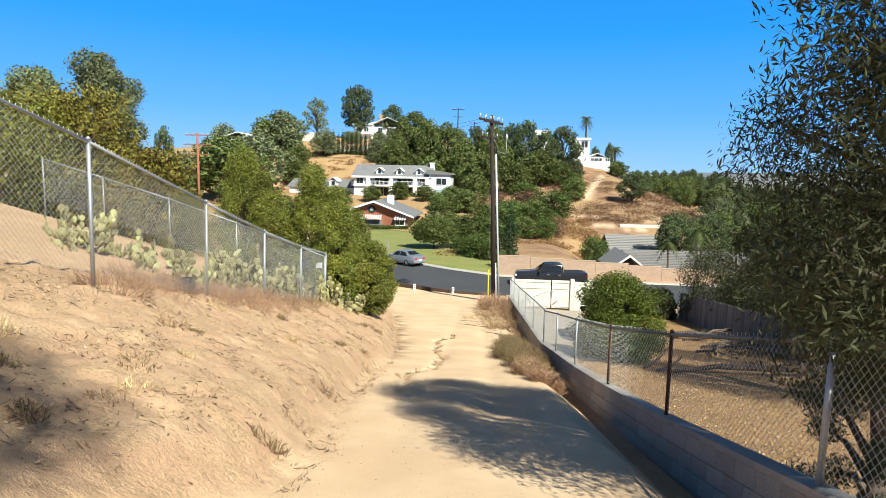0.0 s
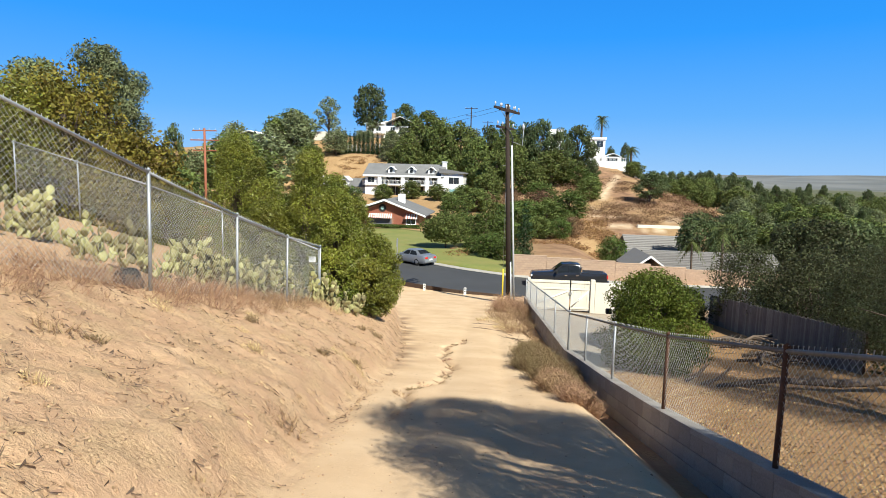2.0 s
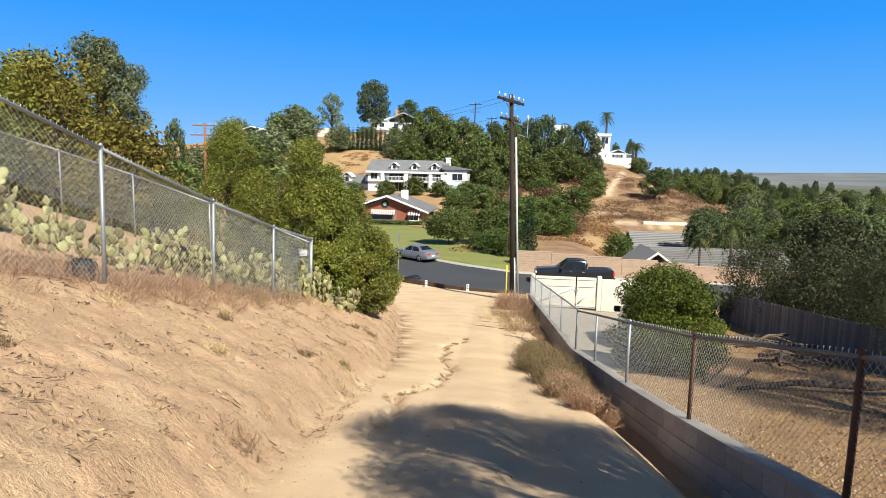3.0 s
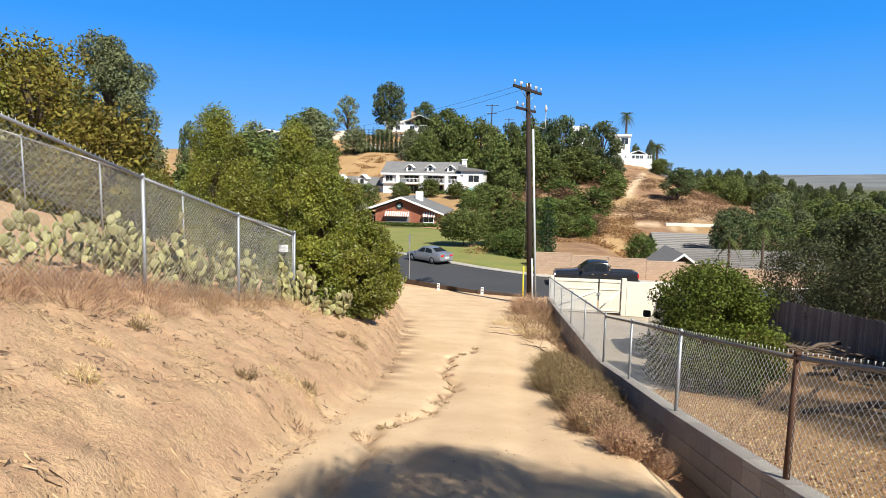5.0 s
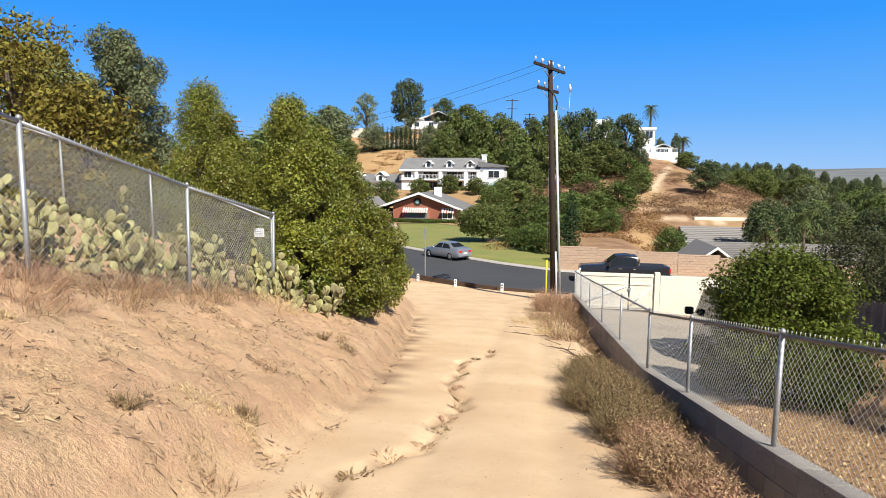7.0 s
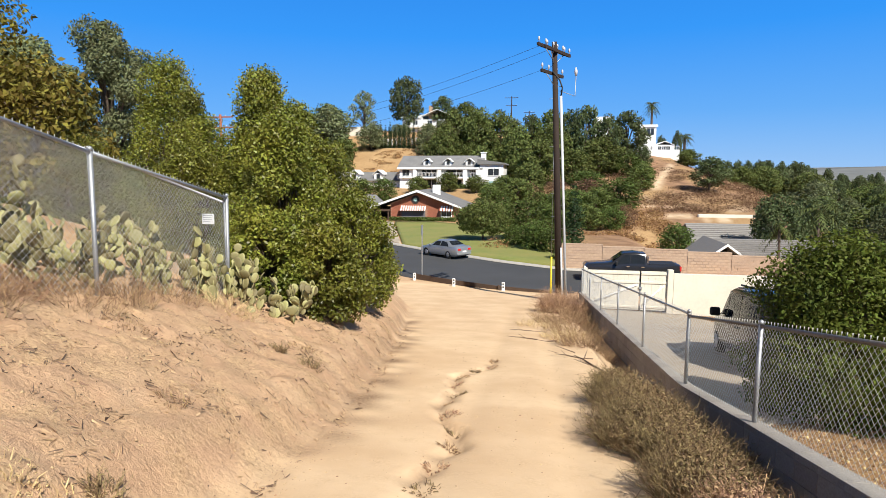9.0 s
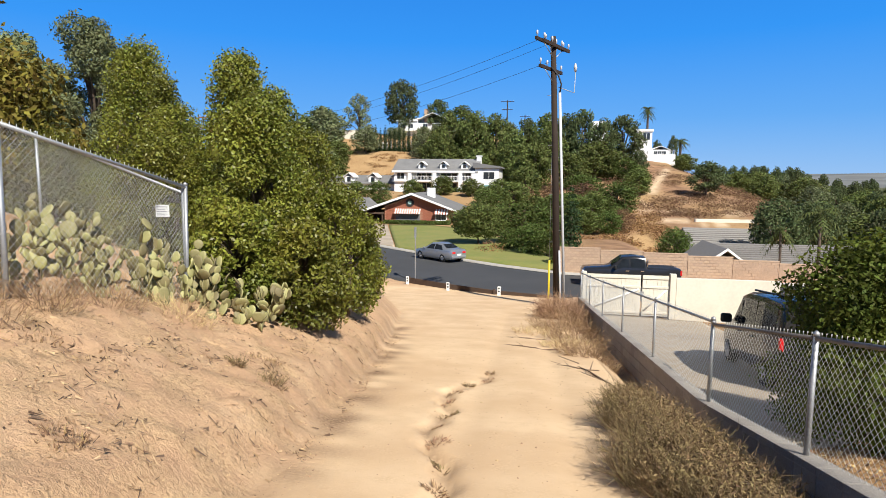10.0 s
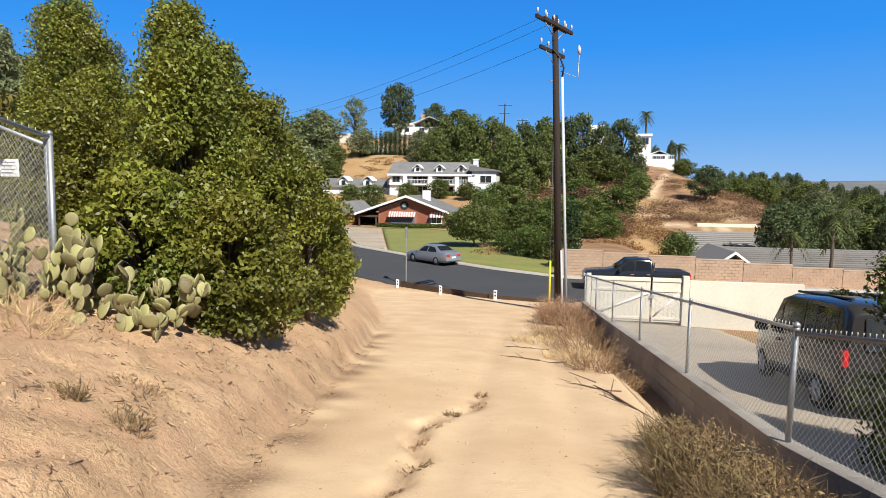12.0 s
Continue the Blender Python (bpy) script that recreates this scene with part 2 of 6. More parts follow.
def wall_top(y):
    return np.interp(y, (-12, 5.1, 8.4, 11.6, 14.5, 17.4, 20.1, 23.6, 27.3, 32, 39), (4.3, -0.1, -0.95, -1.70, -2.27, -2.83, -3.37, -3.8, -4.25, -4.84, -5.65))


def path_z(y):
    return soft_interp(y, (-60, -10, 0.83, 8, 14.2, 15.9, 21.2, 25.8, 38, 45, 50, 90), (14, 3.1, 0.57, -1.05, -2.42, -2.76, -3.63, -4.3, -6.0, -6.85, -6.98, -7.0), 1.0)


def path_left(y):
    return np.interp(y, (-10, 6, 10.5, 17, 24, 32, 45), (-0.8, -0.95, -1.5, -1.9, -3.0, -4.6, -9))


def wobble(x, y, scale, seed):
    """Smooth value noise from sums of sines; works on arrays."""
    r = np.random.RandomState(seed)
    out = np.zeros(np.broadcast(x, y).shape)
    for _ in range(7):
        a, f, p = r.uniform(0, 2 * np.pi), r.uniform(0.6, 1.7) / scale, r.uniform(0, 2 * np.pi)
        out = out + np.sin(2 * np.pi * f * (np.cos(a) * x + np.sin(a) * y) + p)
    return out / 7


def gully_x(y):
    return -0.72 + 0.22 * np.sin(y * 0.9) + 0.1 * np.sin(y * 2.7 + 1) + 0.04 * np.sin(y * 9)


def ground(x, y):
    x, y = np.asarray(x, float), np.asarray(y, float)
    zp = path_z(y)
    xl = path_left(y)
    # bank and hillside beside the track
    fade = 1 - smooth(19, 40, y)
    u = np.clip((xl - x) / np.maximum(xl + 4.35, 0.6), 0, None)
    bank = np.interp(y, (8, 13, 16, 19), (1.6, 1.5, 1.35, 1.2)) * (0.2 * smooth(0, 0.22, u) + 0.8 * np.minimum(u, 1.0) ** 1.05)
    bank = bank + 0.25 * np.clip(-4.35 - x, 0, 26) * smooth(0, 1.2, -4.35 - x)
    near = zp + np.where(x < xl, bank * (0.12 + 0.88 * fade), 0)
    # ditch against the block wall
    xw = wall_x(y)
    ditch = smooth(xw - 1.15, xw - 0.25, x) * 0.5 * (1 - smooth(36, 40, y))
    near = near - ditch
    near = near + (0.006 + 0.054 * smooth(-0.2, 1, xl - x)) * wobble(x, y, 2.3, 3) + 0.035 * wobble(x, y, 0.8, 4) * smooth(-0.2, 0.8, xl - x + 0.3)
    lump = smooth(0, 1.0, xl - x) * (1 - smooth(38, 44, y)) + 0.02
    near = near + lump * (0.022 * wobble(x, y, 0.33, 5) + 0.014 * wobble(x, y, 0.17, 6))
    g = np.abs(x - gully_x(y))
    near = near - 0.14 * np.exp(-(g / 0.085) ** 2) * smooth(9, 12, y) * (1 - smooth(21, 22.5, y)) * (0.55 + 0.45 * wobble(x * 0, y, 1.1, 8))
    for rut in (-0.15, 1.05):
        near = near - 0.03 * np.exp(-((x - rut + 0.02 * y) / 0.22) ** 2) * smooth(4, 9, y) * (1 - smooth(30, 38, y))
    # the yard behind the wall
    yard = soft_interp(y, (-12, 5, 12, 19.5, 24.5, 39, 50), (1.4, -1.2, -2.55, -3.75, -4.65, -6.45, -6.95), 1.5) - 0.03 * np.clip(x - 3, 0, 30)
    yard = yard + 0.03 * wobble(x, y, 1.6, 9)
    yard = np.where(x > 14, yard + (-7.6 - yard) * smooth(14, 34, x) * smooth(-5, 10, y), yard)
    z = np.where(x > xw, np.minimum(yard, wall_top(np.clip(y, -12, 39)) - 0.12), near)
    # street level and the hill beyond
    street = -6.98 + 0 * x
    z = z + (street - z) * smooth(43.5, 47, y + 0.55 * np.minimum(x, 0) * (x < 0) * 0.6)
    left = smooth(4, -14, x)
    hill_l = np.interp(y, (88, 102, 118, 127, 148, 168, 186, 206, 260, 420), (0, 0.4, 2.6, 3.9, 4.6, 12.6, 18.4, 21.5, 12, 0))
    hill_r = np.interp(y, (70, 92, 104, 120, 140, 165, 183, 190, 205, 260, 420), (0, -0.5, -0.2, 1.7, 5.0, 9.2, 12.1, 12.9, 13.0, 4, 0))
    rfall = np.interp(x, (22, 34, 44, 54, 72), (1.0, 0.95, 0.62, 0.15, -0.1))
    hill = hill_l * left + hill_r * (1 - left) * rfall
    hill = hill * np.interp(x, (-260, -120, -60), (0.7, 0.75, 1.0))
    far = smooth(60, 75, y)
    z = z + far * (hill + smooth(70, 130, y) * (1.1 * wobble(x, y, 38, 11) + 0.5 * wobble(x, y, 12, 12)) * np.clip(hill / 8, 0, 1))
    z = z - 2.2 * smooth(9, 15, x) * smooth(56, 62, y) * (1 - smooth(90, 98, y))
    z = z + 3.5 * smooth(150, 270, y) * smooth(30, 60, x)
    # valley to the east, and low hills at the horizon
    z = z - 3 * smooth(40, 110, x) * smooth(40, 90, y) - 2 * smooth(300, 900, x)
    z = z + smooth(1500, 2600, np.hypot(x, y)) * (44 + 40 * wobble(x, y, 1500, 21) + 14 * wobble(x, y, 520, 22))
    return z


def gz(x, y):
    return float(ground(x, y))


def steps(*runs):
    vals = []
    for a, b, s in runs:
        vals.extend(np.arange(a, b, s))
    return np.array(vals)


def growing(start, end, first, rate=1.22):
    v, s, out = start, first, []
    while v < end:
        out.append(v)
        v, s = v + s, s * rate
    return np.array(out + [end])


xs = np.concatenate([-growing(150, 3300, 5)[::-1], steps((-148, -30, 4), (-30, -8, 0.6), (-8, 3.6, 0.07), (3.6, 14, 0.5), (14, 34, 1.0), (34, 150, 4)), growing(150, 3300, 5)])
ys = np.concatenate([-growing(30, 900, 5)[::-1], steps((-29, -4, 1.0), (-4, 27, 0.09), (27, 48, 0.3), (48, 80, 1.0), (80, 240, 3.0)), growing(240, 4200, 5)])
GX, GY = np.meshgrid(xs, ys)
GZ = ground(GX, GY)
rough = np.random.RandomState(9).normal(size=GX.shape)
rough = rough + 0.6 * (np.roll(rough, 1, 0) + np.roll(rough, 1, 1))
GZ = GZ + rough * np.where((GX > -8) & (GX < wall_x(GY) - 0.1) & (GY > -4) & (GY < 30), np.where(GX < path_left(GY), 0.011, 0.0008), 0)
ny, nx = GX.shape
idx = np.arange(nx * ny).reshape(ny, nx)
quads = np.stack([idx[:-1, :-1], idx[:-1, 1:], idx[1:, 1:], idx[1:, :-1]], -1).reshape(-1, 4)
ground_mesh = mesh_of("ground", np.stack([GX, GY, GZ], -1), quads)
ground_mesh.shade_smooth()
XL = path_left(GY)
track = smooth(-0.25, 0.35, GX - XL + 0.25 * wobble(GX, GY, 1.3, 31)) * (GX < wall_x(GY) - 0.5) * smooth(-30, -20, GY) * (1 - smooth(46, 48, GY))
slope_brush = smooth(60, 72, GY) * np.clip(0.62 + 1.6 * wobble(GX, GY, 22, 33), 0, 1) * smooth(-14, 6, GX)
# dark debris plus the shade of the foot rut and gully, as colour
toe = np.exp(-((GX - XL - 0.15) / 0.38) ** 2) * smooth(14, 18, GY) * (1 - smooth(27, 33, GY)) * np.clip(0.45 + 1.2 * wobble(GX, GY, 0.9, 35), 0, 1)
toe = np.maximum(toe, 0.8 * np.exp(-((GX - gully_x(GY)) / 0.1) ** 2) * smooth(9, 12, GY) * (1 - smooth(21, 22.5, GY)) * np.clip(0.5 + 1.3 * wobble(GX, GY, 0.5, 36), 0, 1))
yardmask = smooth(-0.05, 0.1, GX - wall_x(GY)) * (1 - smooth(40, 42, GY)) * smooth(-12, -10, GY)
woods = smooth(215, 300, np.hypot(GX, GY)) * (GY > 0)
seg = np.clip(((GX - 26.0) * 6.0 + (GY - 150) * 22) / (36 + 484), -0.6, 1)
bare = np.exp(-(np.hypot(GX - 26.0 - 6.0 * seg, (GY - 150 - 22 * seg) * 0.5) / 0.8) ** 2)
bare = np.maximum(bare, smooth(0.12, 0.4, wobble(GX, GY, 13, 37) + 0.35 * wobble(GX, GY, 4, 38)) * smooth(96, 106, GY) * (1 - smooth(122, 136, GY)) * smooth(8, 14, GX) * (1 - smooth(34, 40, GX)))
# ground turns grey from 1100 m outwards
far_grey = smooth(1100, 1700, np.hypot(GX, GY))
for nm, arr in (("bare", bare), ("far_grey", far_grey), ("woods", woods), ("yard", yardmask), ("toe", toe), ("track", track), ("brush", slope_brush), ("wild", smooth(58, 66, GY))):
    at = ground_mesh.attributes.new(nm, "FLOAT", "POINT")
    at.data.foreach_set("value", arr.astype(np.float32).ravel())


def ground_material():
    m = material("dry_earth", (0.53, 0.345, 0.205), 0.95, grain=0.5, scale=14, stain=0.5, stain_scale=0.7, color2=(0.375, 0.23, 0.138), spec=0.1, bump=0.0)
    nt, n = m.node_tree, m.node_tree.nodes
    b = n["Principled BSDF"]
    base = b.inputs["Base Color"].links[0].from_socket
    tc = [k for k in n if k.type == "TEX_COORD"][0]

    def attr(nm):
        a = n.new("ShaderNodeAttribute")
        a.attribute_name = nm
        return a.outputs["Fac"]

    def noise_col(scale, c1, c2, lo=0.35, hi=0.65):
        t = n.new("ShaderNodeTexNoise")
        t.inputs["Scale"].default_value, t.inputs["Detail"].default_value = scale, 6
        nt.links.new(tc.outputs["Object"], t.inputs["Vector"])
        r = n.new("ShaderNodeValToRGB")
        r.color_ramp.elements[0].position, r.color_ramp.elements[1].position = lo, hi
        r.color_ramp.elements[0].color, r.color_ramp.elements[1].color = (*c1, 1), (*c2, 1)
        nt.links.new(t.outputs["Fac"], r.inputs[0])
        return r.outputs[0]

    def mixed(f, a, c):
        mx = n.new("ShaderNodeMix")
        mx.data_type = "RGBA"
        nt.links.new(f, mx.inputs[0])
        nt.links.new(a, mx.inputs[6])
        nt.links.new(c, mx.inputs[7])
        return mx.outputs[2]

    crumbs = noise_col(34, (0.21, 0.13, 0.07), (0.52, 0.36, 0.20), 0.34, 0.52)
    base = mixed(noise_col(2.1, (0, 0, 0), (0.75, 0.75, 0.75), 0.42, 0.68), base, crumbs)
    base = mixed(noise_col(1.3, (0, 0, 0), (0.7, 0.7, 0.7), 0.5, 0.72), base, noise_col(9, (0.53, 0.355, 0.215), (0.60, 0.415, 0.255)))
    sand = mixed(noise_col(5.0, (0, 0, 0), (0.55, 0.55, 0.55), 0.45, 0.75), noise_col(0.9, (0.56, 0.385, 0.23), (0.655, 0.475, 0.295)), noise_col(40, (0.47, 0.31, 0.18), (0.65, 0.47, 0.29)))
    wild = mixed(noise_col(0.8, (0.15, 0.15, 0.15), (0.85, 0.85, 0.85)), noise_col(0.12, (0.29, 0.175, 0.085), (0.44, 0.29, 0.145)), noise_col(4, (0.24, 0.145, 0.07), (0.42, 0.28, 0.14)))
    brush = noise_col(0.5, (0.20, 0.115, 0.07), (0.33, 0.20, 0.115))
    # leaf debris colour with the shade of rut and gully painted in
    debris_shade = noise_col(30, (0.20, 0.125, 0.075), (0.33, 0.22, 0.135))
    litter = noise_col(26, (0.17, 0.095, 0.045), (0.43, 0.26, 0.12), 0.32, 0.66)
    out = mixed(attr("wild"), mixed(attr("yard"), mixed(attr("toe"), mixed(attr("track"), base, sand), debris_shade), litter), mixed(attr("brush"), wild, brush))
    out = mixed(attr("bare"), out, noise_col(0.6, (0.50, 0.36, 0.22), (0.62, 0.48, 0.33)))
    out = mixed(attr("woods"), out, noise_col(0.05, (0.07, 0.08, 0.04), (0.15, 0.14, 0.08)))
    out = mixed(attr("far_grey"), out, noise_col(0.004, (0.12, 0.125, 0.12), (0.2, 0.2, 0.19)))
    nt.links.new(out, b.inputs["Base Color"])
    hs = []
    for sc, w in ((95, 0.4), (30, 0.6), (8.5, 0.7)):
        t = n.new("ShaderNodeTexNoise")
        t.inputs["Scale"].default_value, t.inputs["Detail"].default_value = sc, 5
        nt.links.new(tc.outputs["Object"], t.inputs["Vector"])
        mm = n.new("ShaderNodeMath")
        mm.operation = "MULTIPLY"
        mm.inputs[1].default_value = w
        nt.links.new(t.outputs["Fac"], mm.inputs[0])
        hs.append(mm.outputs[0])
    a1 = n.new("ShaderNodeMath")
    nt.links.new(hs[0], a1.inputs[0]), nt.links.new(hs[1], a1.inputs[1])
    a2 = n.new("ShaderNodeMath")
    nt.links.new(a1.outputs[0], a2.inputs[0]), nt.links.new(hs[2], a2.inputs[1])
    bp = n.new("ShaderNodeBump")
    bp.inputs["Strength"].default_value, bp.inputs["Distance"].default_value = 0.55, 0.03
    soft = n.new("ShaderNodeMapRange")
    soft.inputs["To Min"].default_value, soft.inputs["To Max"].default_value = 0.95, 0.22
    nt.links.new(attr("track"), soft.inputs["Value"])
    nt.links.new(soft.outputs["Result"], bp.inputs["Strength"])
    nt.links.new(a2.outputs[0], bp.inputs["Height"])
    nt.links.new(bp.outputs[0], b.inputs["Normal"])
    return m


tagged(link("ground", ground_mesh, ground_material()), "dry sandy earth track, bank and hillside", "ground", kind="structure")


def strip(name, near, far, lift, mat, label, category, parts=24):
    """A paved sheet between two edge lines, laid on the ground and thick at its rim."""
    n_a, n_b = np.array(near, float), np.array(far, float)
    t = np.linspace(0, 1, parts)
    ka, kb = np.linspace(0, 1, len(n_a)), np.linspace(0, 1, len(n_b))
    A = np.stack([np.interp(t, ka, n_a[:, i]) for i in (0, 1)], -1)
    B = np.stack([np.interp(t, kb, n_b[:, i]) for i in (0, 1)], -1)
    s = np.linspace(0, 1, 13)[:, None, None]
    P = A[None] * (1 - s) + B[None] * s
    Z = np.maximum(ground(P[..., 0], P[..., 1]), -99) + lift
    low = np.concatenate([P, (Z - 0.25)[..., None]], -1)
    top = np.concatenate([P, Z[..., None]], -1)
    r, c = Z.shape
    ix = np.arange(r * c).reshape(r, c)
    f = [np.stack([ix[:-1, :-1], ix[:-1, 1:], ix[1:, 1:], ix[1:, :-1]], -1).reshape(-1, 4)]
    o = r * c
    for edge, flip in ((ix[0], 1), (ix[-1], 0), (ix[:, 0], 0), (ix[:, -1], 1)):
        q = np.stack([edge[:-1], edge[1:], edge[1:] + o, edge[:-1] + o], -1)
        f.append(q[:, ::-1] if flip else q)
    me = mesh_of(name, np.concatenate([top.reshape(-1, 3), low.reshape(-1, 3)]), np.concatenate(f))
    return tagged(link(name, me, mat), label, category, kind="structure")


ROAD_NEAR = [(40, 43.2), (14, 43.8), (2, 44.6), (-4, 46.2), (-9, 49), (-17, 56), (-25, 66), (-33, 80)]
ROAD_FAR = [(40, 51.8), (14, 52.2), (2, 53.6), (-3, 56.6), (-9, 61.5), (-17, 69.0), (-25, 79), (-33, 92)]
strip("road", ROAD_NEAR, ROAD_FAR, 0.05, M["asphalt"], "dark grey asphalt street curving past the track", "road", 60)
strip("kerb", ROAD_FAR, [(x + 0.25 * (x < 2), y + 0.45) for x, y in ROAD_FAR], 0.17, M["kerb"], "pale concrete kerb and gutter along the far side of the street", "kerb", 60)
strip("lawn", [(3.4, 54.6), (-2.6, 57.8), (-8.6, 62.6), (-13.5, 67.2)], [(-4, 80), (-9, 90), (-16, 94), (-21, 93)], 0.12, M["grass"], "sunlit green front lawn sloping to the street", "lawn", 30)
strip("driveway_pavement", [(-13.7, 67.4), (-17.6, 71)], [(-21.2, 93), (-29, 95)], 0.1, M["concrete"], "pale concrete driveway to the garage", "driveway", 12)
strip("driveway_yard", [(2.75, 19.0), (2.4, 31), (2.3, 38.8)], [(6.4, 22.0), (7.4, 31), (7.4, 38.8)], 0.03, M["concrete"], "concrete driveway slab behind the block wall", "driveway", 30)


# ---------------------------------------------------------------- block wall and chain-link fences
def wire_mesh(p0, p1, height, pitch=0.078, r=0.0017, lift=0.03):
    """Woven wire between two posts, as two crossing sets of fine wires; the panel follows the slope."""
    p0, p1 = np.array(p0, float), np.array(p1, float)
    run = p1 - p0
    length = np.hypot(run[0], run[1])
    nrm = np.array([-run[1], run[0], 0]) / length
    V, F = [], []
    for way in (1, -1):
        k = -height
        while k < length + height:
            a0, a1 = (k, k + height) if way > 0 else (k + height, k)
            a0, a1 = a0 * 1.0, a1 * 1.0
            h0, h1 = 0.0, height
            lo, hi = 0.0, length
            d = a1 - a0
            t0, t1 = sorted(((lo - a0) / d, (hi - a0) / d))
            t0, t1 = max(t0, 0), min(t1, 1)
            if t1 - t0 > 0.01:
                ends = []
                for t in (t0, t1):
                    s = (a0 + d * t) / length
                    ends.append(p0 + run * s + np.array([0, 0, lift + h0 + (h1 - h0) * t]) + nrm * r * way)
                e = ends[1] - ends[0]
                e /= np.linalg.norm(e)
                u = np.cross(e, nrm)
                b = len(V)
                for c in ends:
                    for ang in (0.5, 2.6, 4.7):
                        V.append(c + r * (math.cos(ang) * u + math.sin(ang) * nrm))
                for i in range(3):
                    j = (i + 1) % 3
                    F.append((b + i, b + j, b + 3 + j, b + 3 + i))
            k += pitch
    # twisted wire ends standing above the rail
    for k in np.arange(0.0, length, pitch):
        s = k / length
        c = p0 + run * s + np.array([0, 0, lift + height])
        b = len(V)
        for q in (c - run / length * 0.006, c + run / length * 0.006, c + np.array([0.006, 0, 0.045]), c + np.array([-0.004, 0.004, 0.045])):
            V.append(q)
        F.append((b, b + 1, b + 2, b + 3))
    return mesh_of("chain_link", V, F)


def fence(name, posts, height, label, post_mats, group="", post_r=0.025, rail_mat=None, lean=0.0):
    """posts: base points in order. Each bay has its own wire and rail."""
    ob = thing(name, *posts[0], label, "fence", group)
    o = np.array(posts[0])
    P = [np.array(p) - o for p in posts]
    for i, p in enumerate(P):
        mat = post_mats[i % len(post_mats)]
        big = 1.12 if i in (0, len(P) - 1) else 1.0
        q = part("post", tube([p + (0, 0, -0.3), p + (lean, 0, height + 0.02)], post_r * big, 10), mat, ob)
        part("cap", tube([p + (lean, 0, height + 0.02), p + (lean, 0, height + 0.05), p + (lean, 0, height + 0.07)], [post_r * big * 1.15, post_r * big * 1.1, post_r * 0.3], 10), mat, q)
    for a, b in zip(P, P[1:]):
        part("top_rail", tube([a + (lean, 0, height), b + (lean, 0, height)], 0.021, 8), rail_mat or M["galv"], ob)
        me = wire_mesh(a + (lean * 0.5, 0, 0), b + (lean * 0.5, 0, 0), height - 0.02)
        link("chain_link", me, M["wire"], ob)
    return ob


fy = (-4.5, -1.2, 2.0, 5.1, 8.4, 11.6, 14.5, 17.4, 20.1, 23.6, 27.3, 31.2, 35.0, 38.7)
right_posts = [(float(wall_x(y)), y, float(wall_top(y))) for y in fy]
fence("fence", right_posts[:6], 1.08, "galvanised chain-link fence with rusty posts on the block wall", [M["galv"], M["rust"], M["rust"], M["galv"], M["rust"], M["rust"]], rail_mat=M["rail_dark"])
fence("fence", right_posts[5:9], 1.08, "galvanised chain-link fence with dark top rail on the block wall", [M["rust"], M["galv"], M["galv"], M["galv"]], rail_mat=M["rail_dark"])
fence("fence", right_posts[8:], 1.12, "galvanised chain-link fence running down to the gate", [M["galv"]], rail_mat=M["galv"])

LEFT = [(-4.25, 1.8), (-4.3, 4.8), (-4.35, 7.85), (-4.35, 10.85), (-4.4, 13.65), (-4.45, 16.35), (-4.6, 19.3)]
left_tops = np.interp([y for _, y in LEFT], (1.8, 7.85, 10.85, 13.65, 16.35, 19.3), (4.0, 2.42, 1.52, 0.74, 0.07, -0.52))
fence("fence", [(x, y, float(zt) - 1.68) for (x, y), zt in zip(LEFT, left_tops)], 1.68, "tall galvanised chain-link fence stepping down the bank", [M["galv"]], lean=0.04)
BACK = [(-4.6, 19.3, -2.2), (-8.1, 20.6, -1.3), (-10.8, 21.1, -0.55), (-13.6, 21.6, 0.15), (-16.4, 22.2, 0.8)]
fence("fence", BACK, 1.6, "thin galvanised chain-link fence climbing the hillside", [M["galv"]], post_r=0.022)


core = bmesh.new()
prev = None
for y in np.arange(-8, 39.2, 0.5):
    x, z = float(wall_x(y)), float(wall_top(y))
    ring = [core.verts.new(p) for p in ((x - 0.085, y, z - 1.5), (x + 0.085, y, z - 1.5), (x + 0.085, y, z - 0.07), (x - 0.085, y, z - 0.07))]
    if prev:
        for i in range(4):
            core.faces.new((prev[i], prev[(i + 1) % 4], ring[(i + 1) % 4], ring[i]))
    else:
        core.faces.new(ring)
    prev = ring
core.faces.new(prev[::-1])
block_wall = tagged(part("wall_block", core, M["mortar"]), "low grey concrete block wall along the track", "wall", kind="structure")


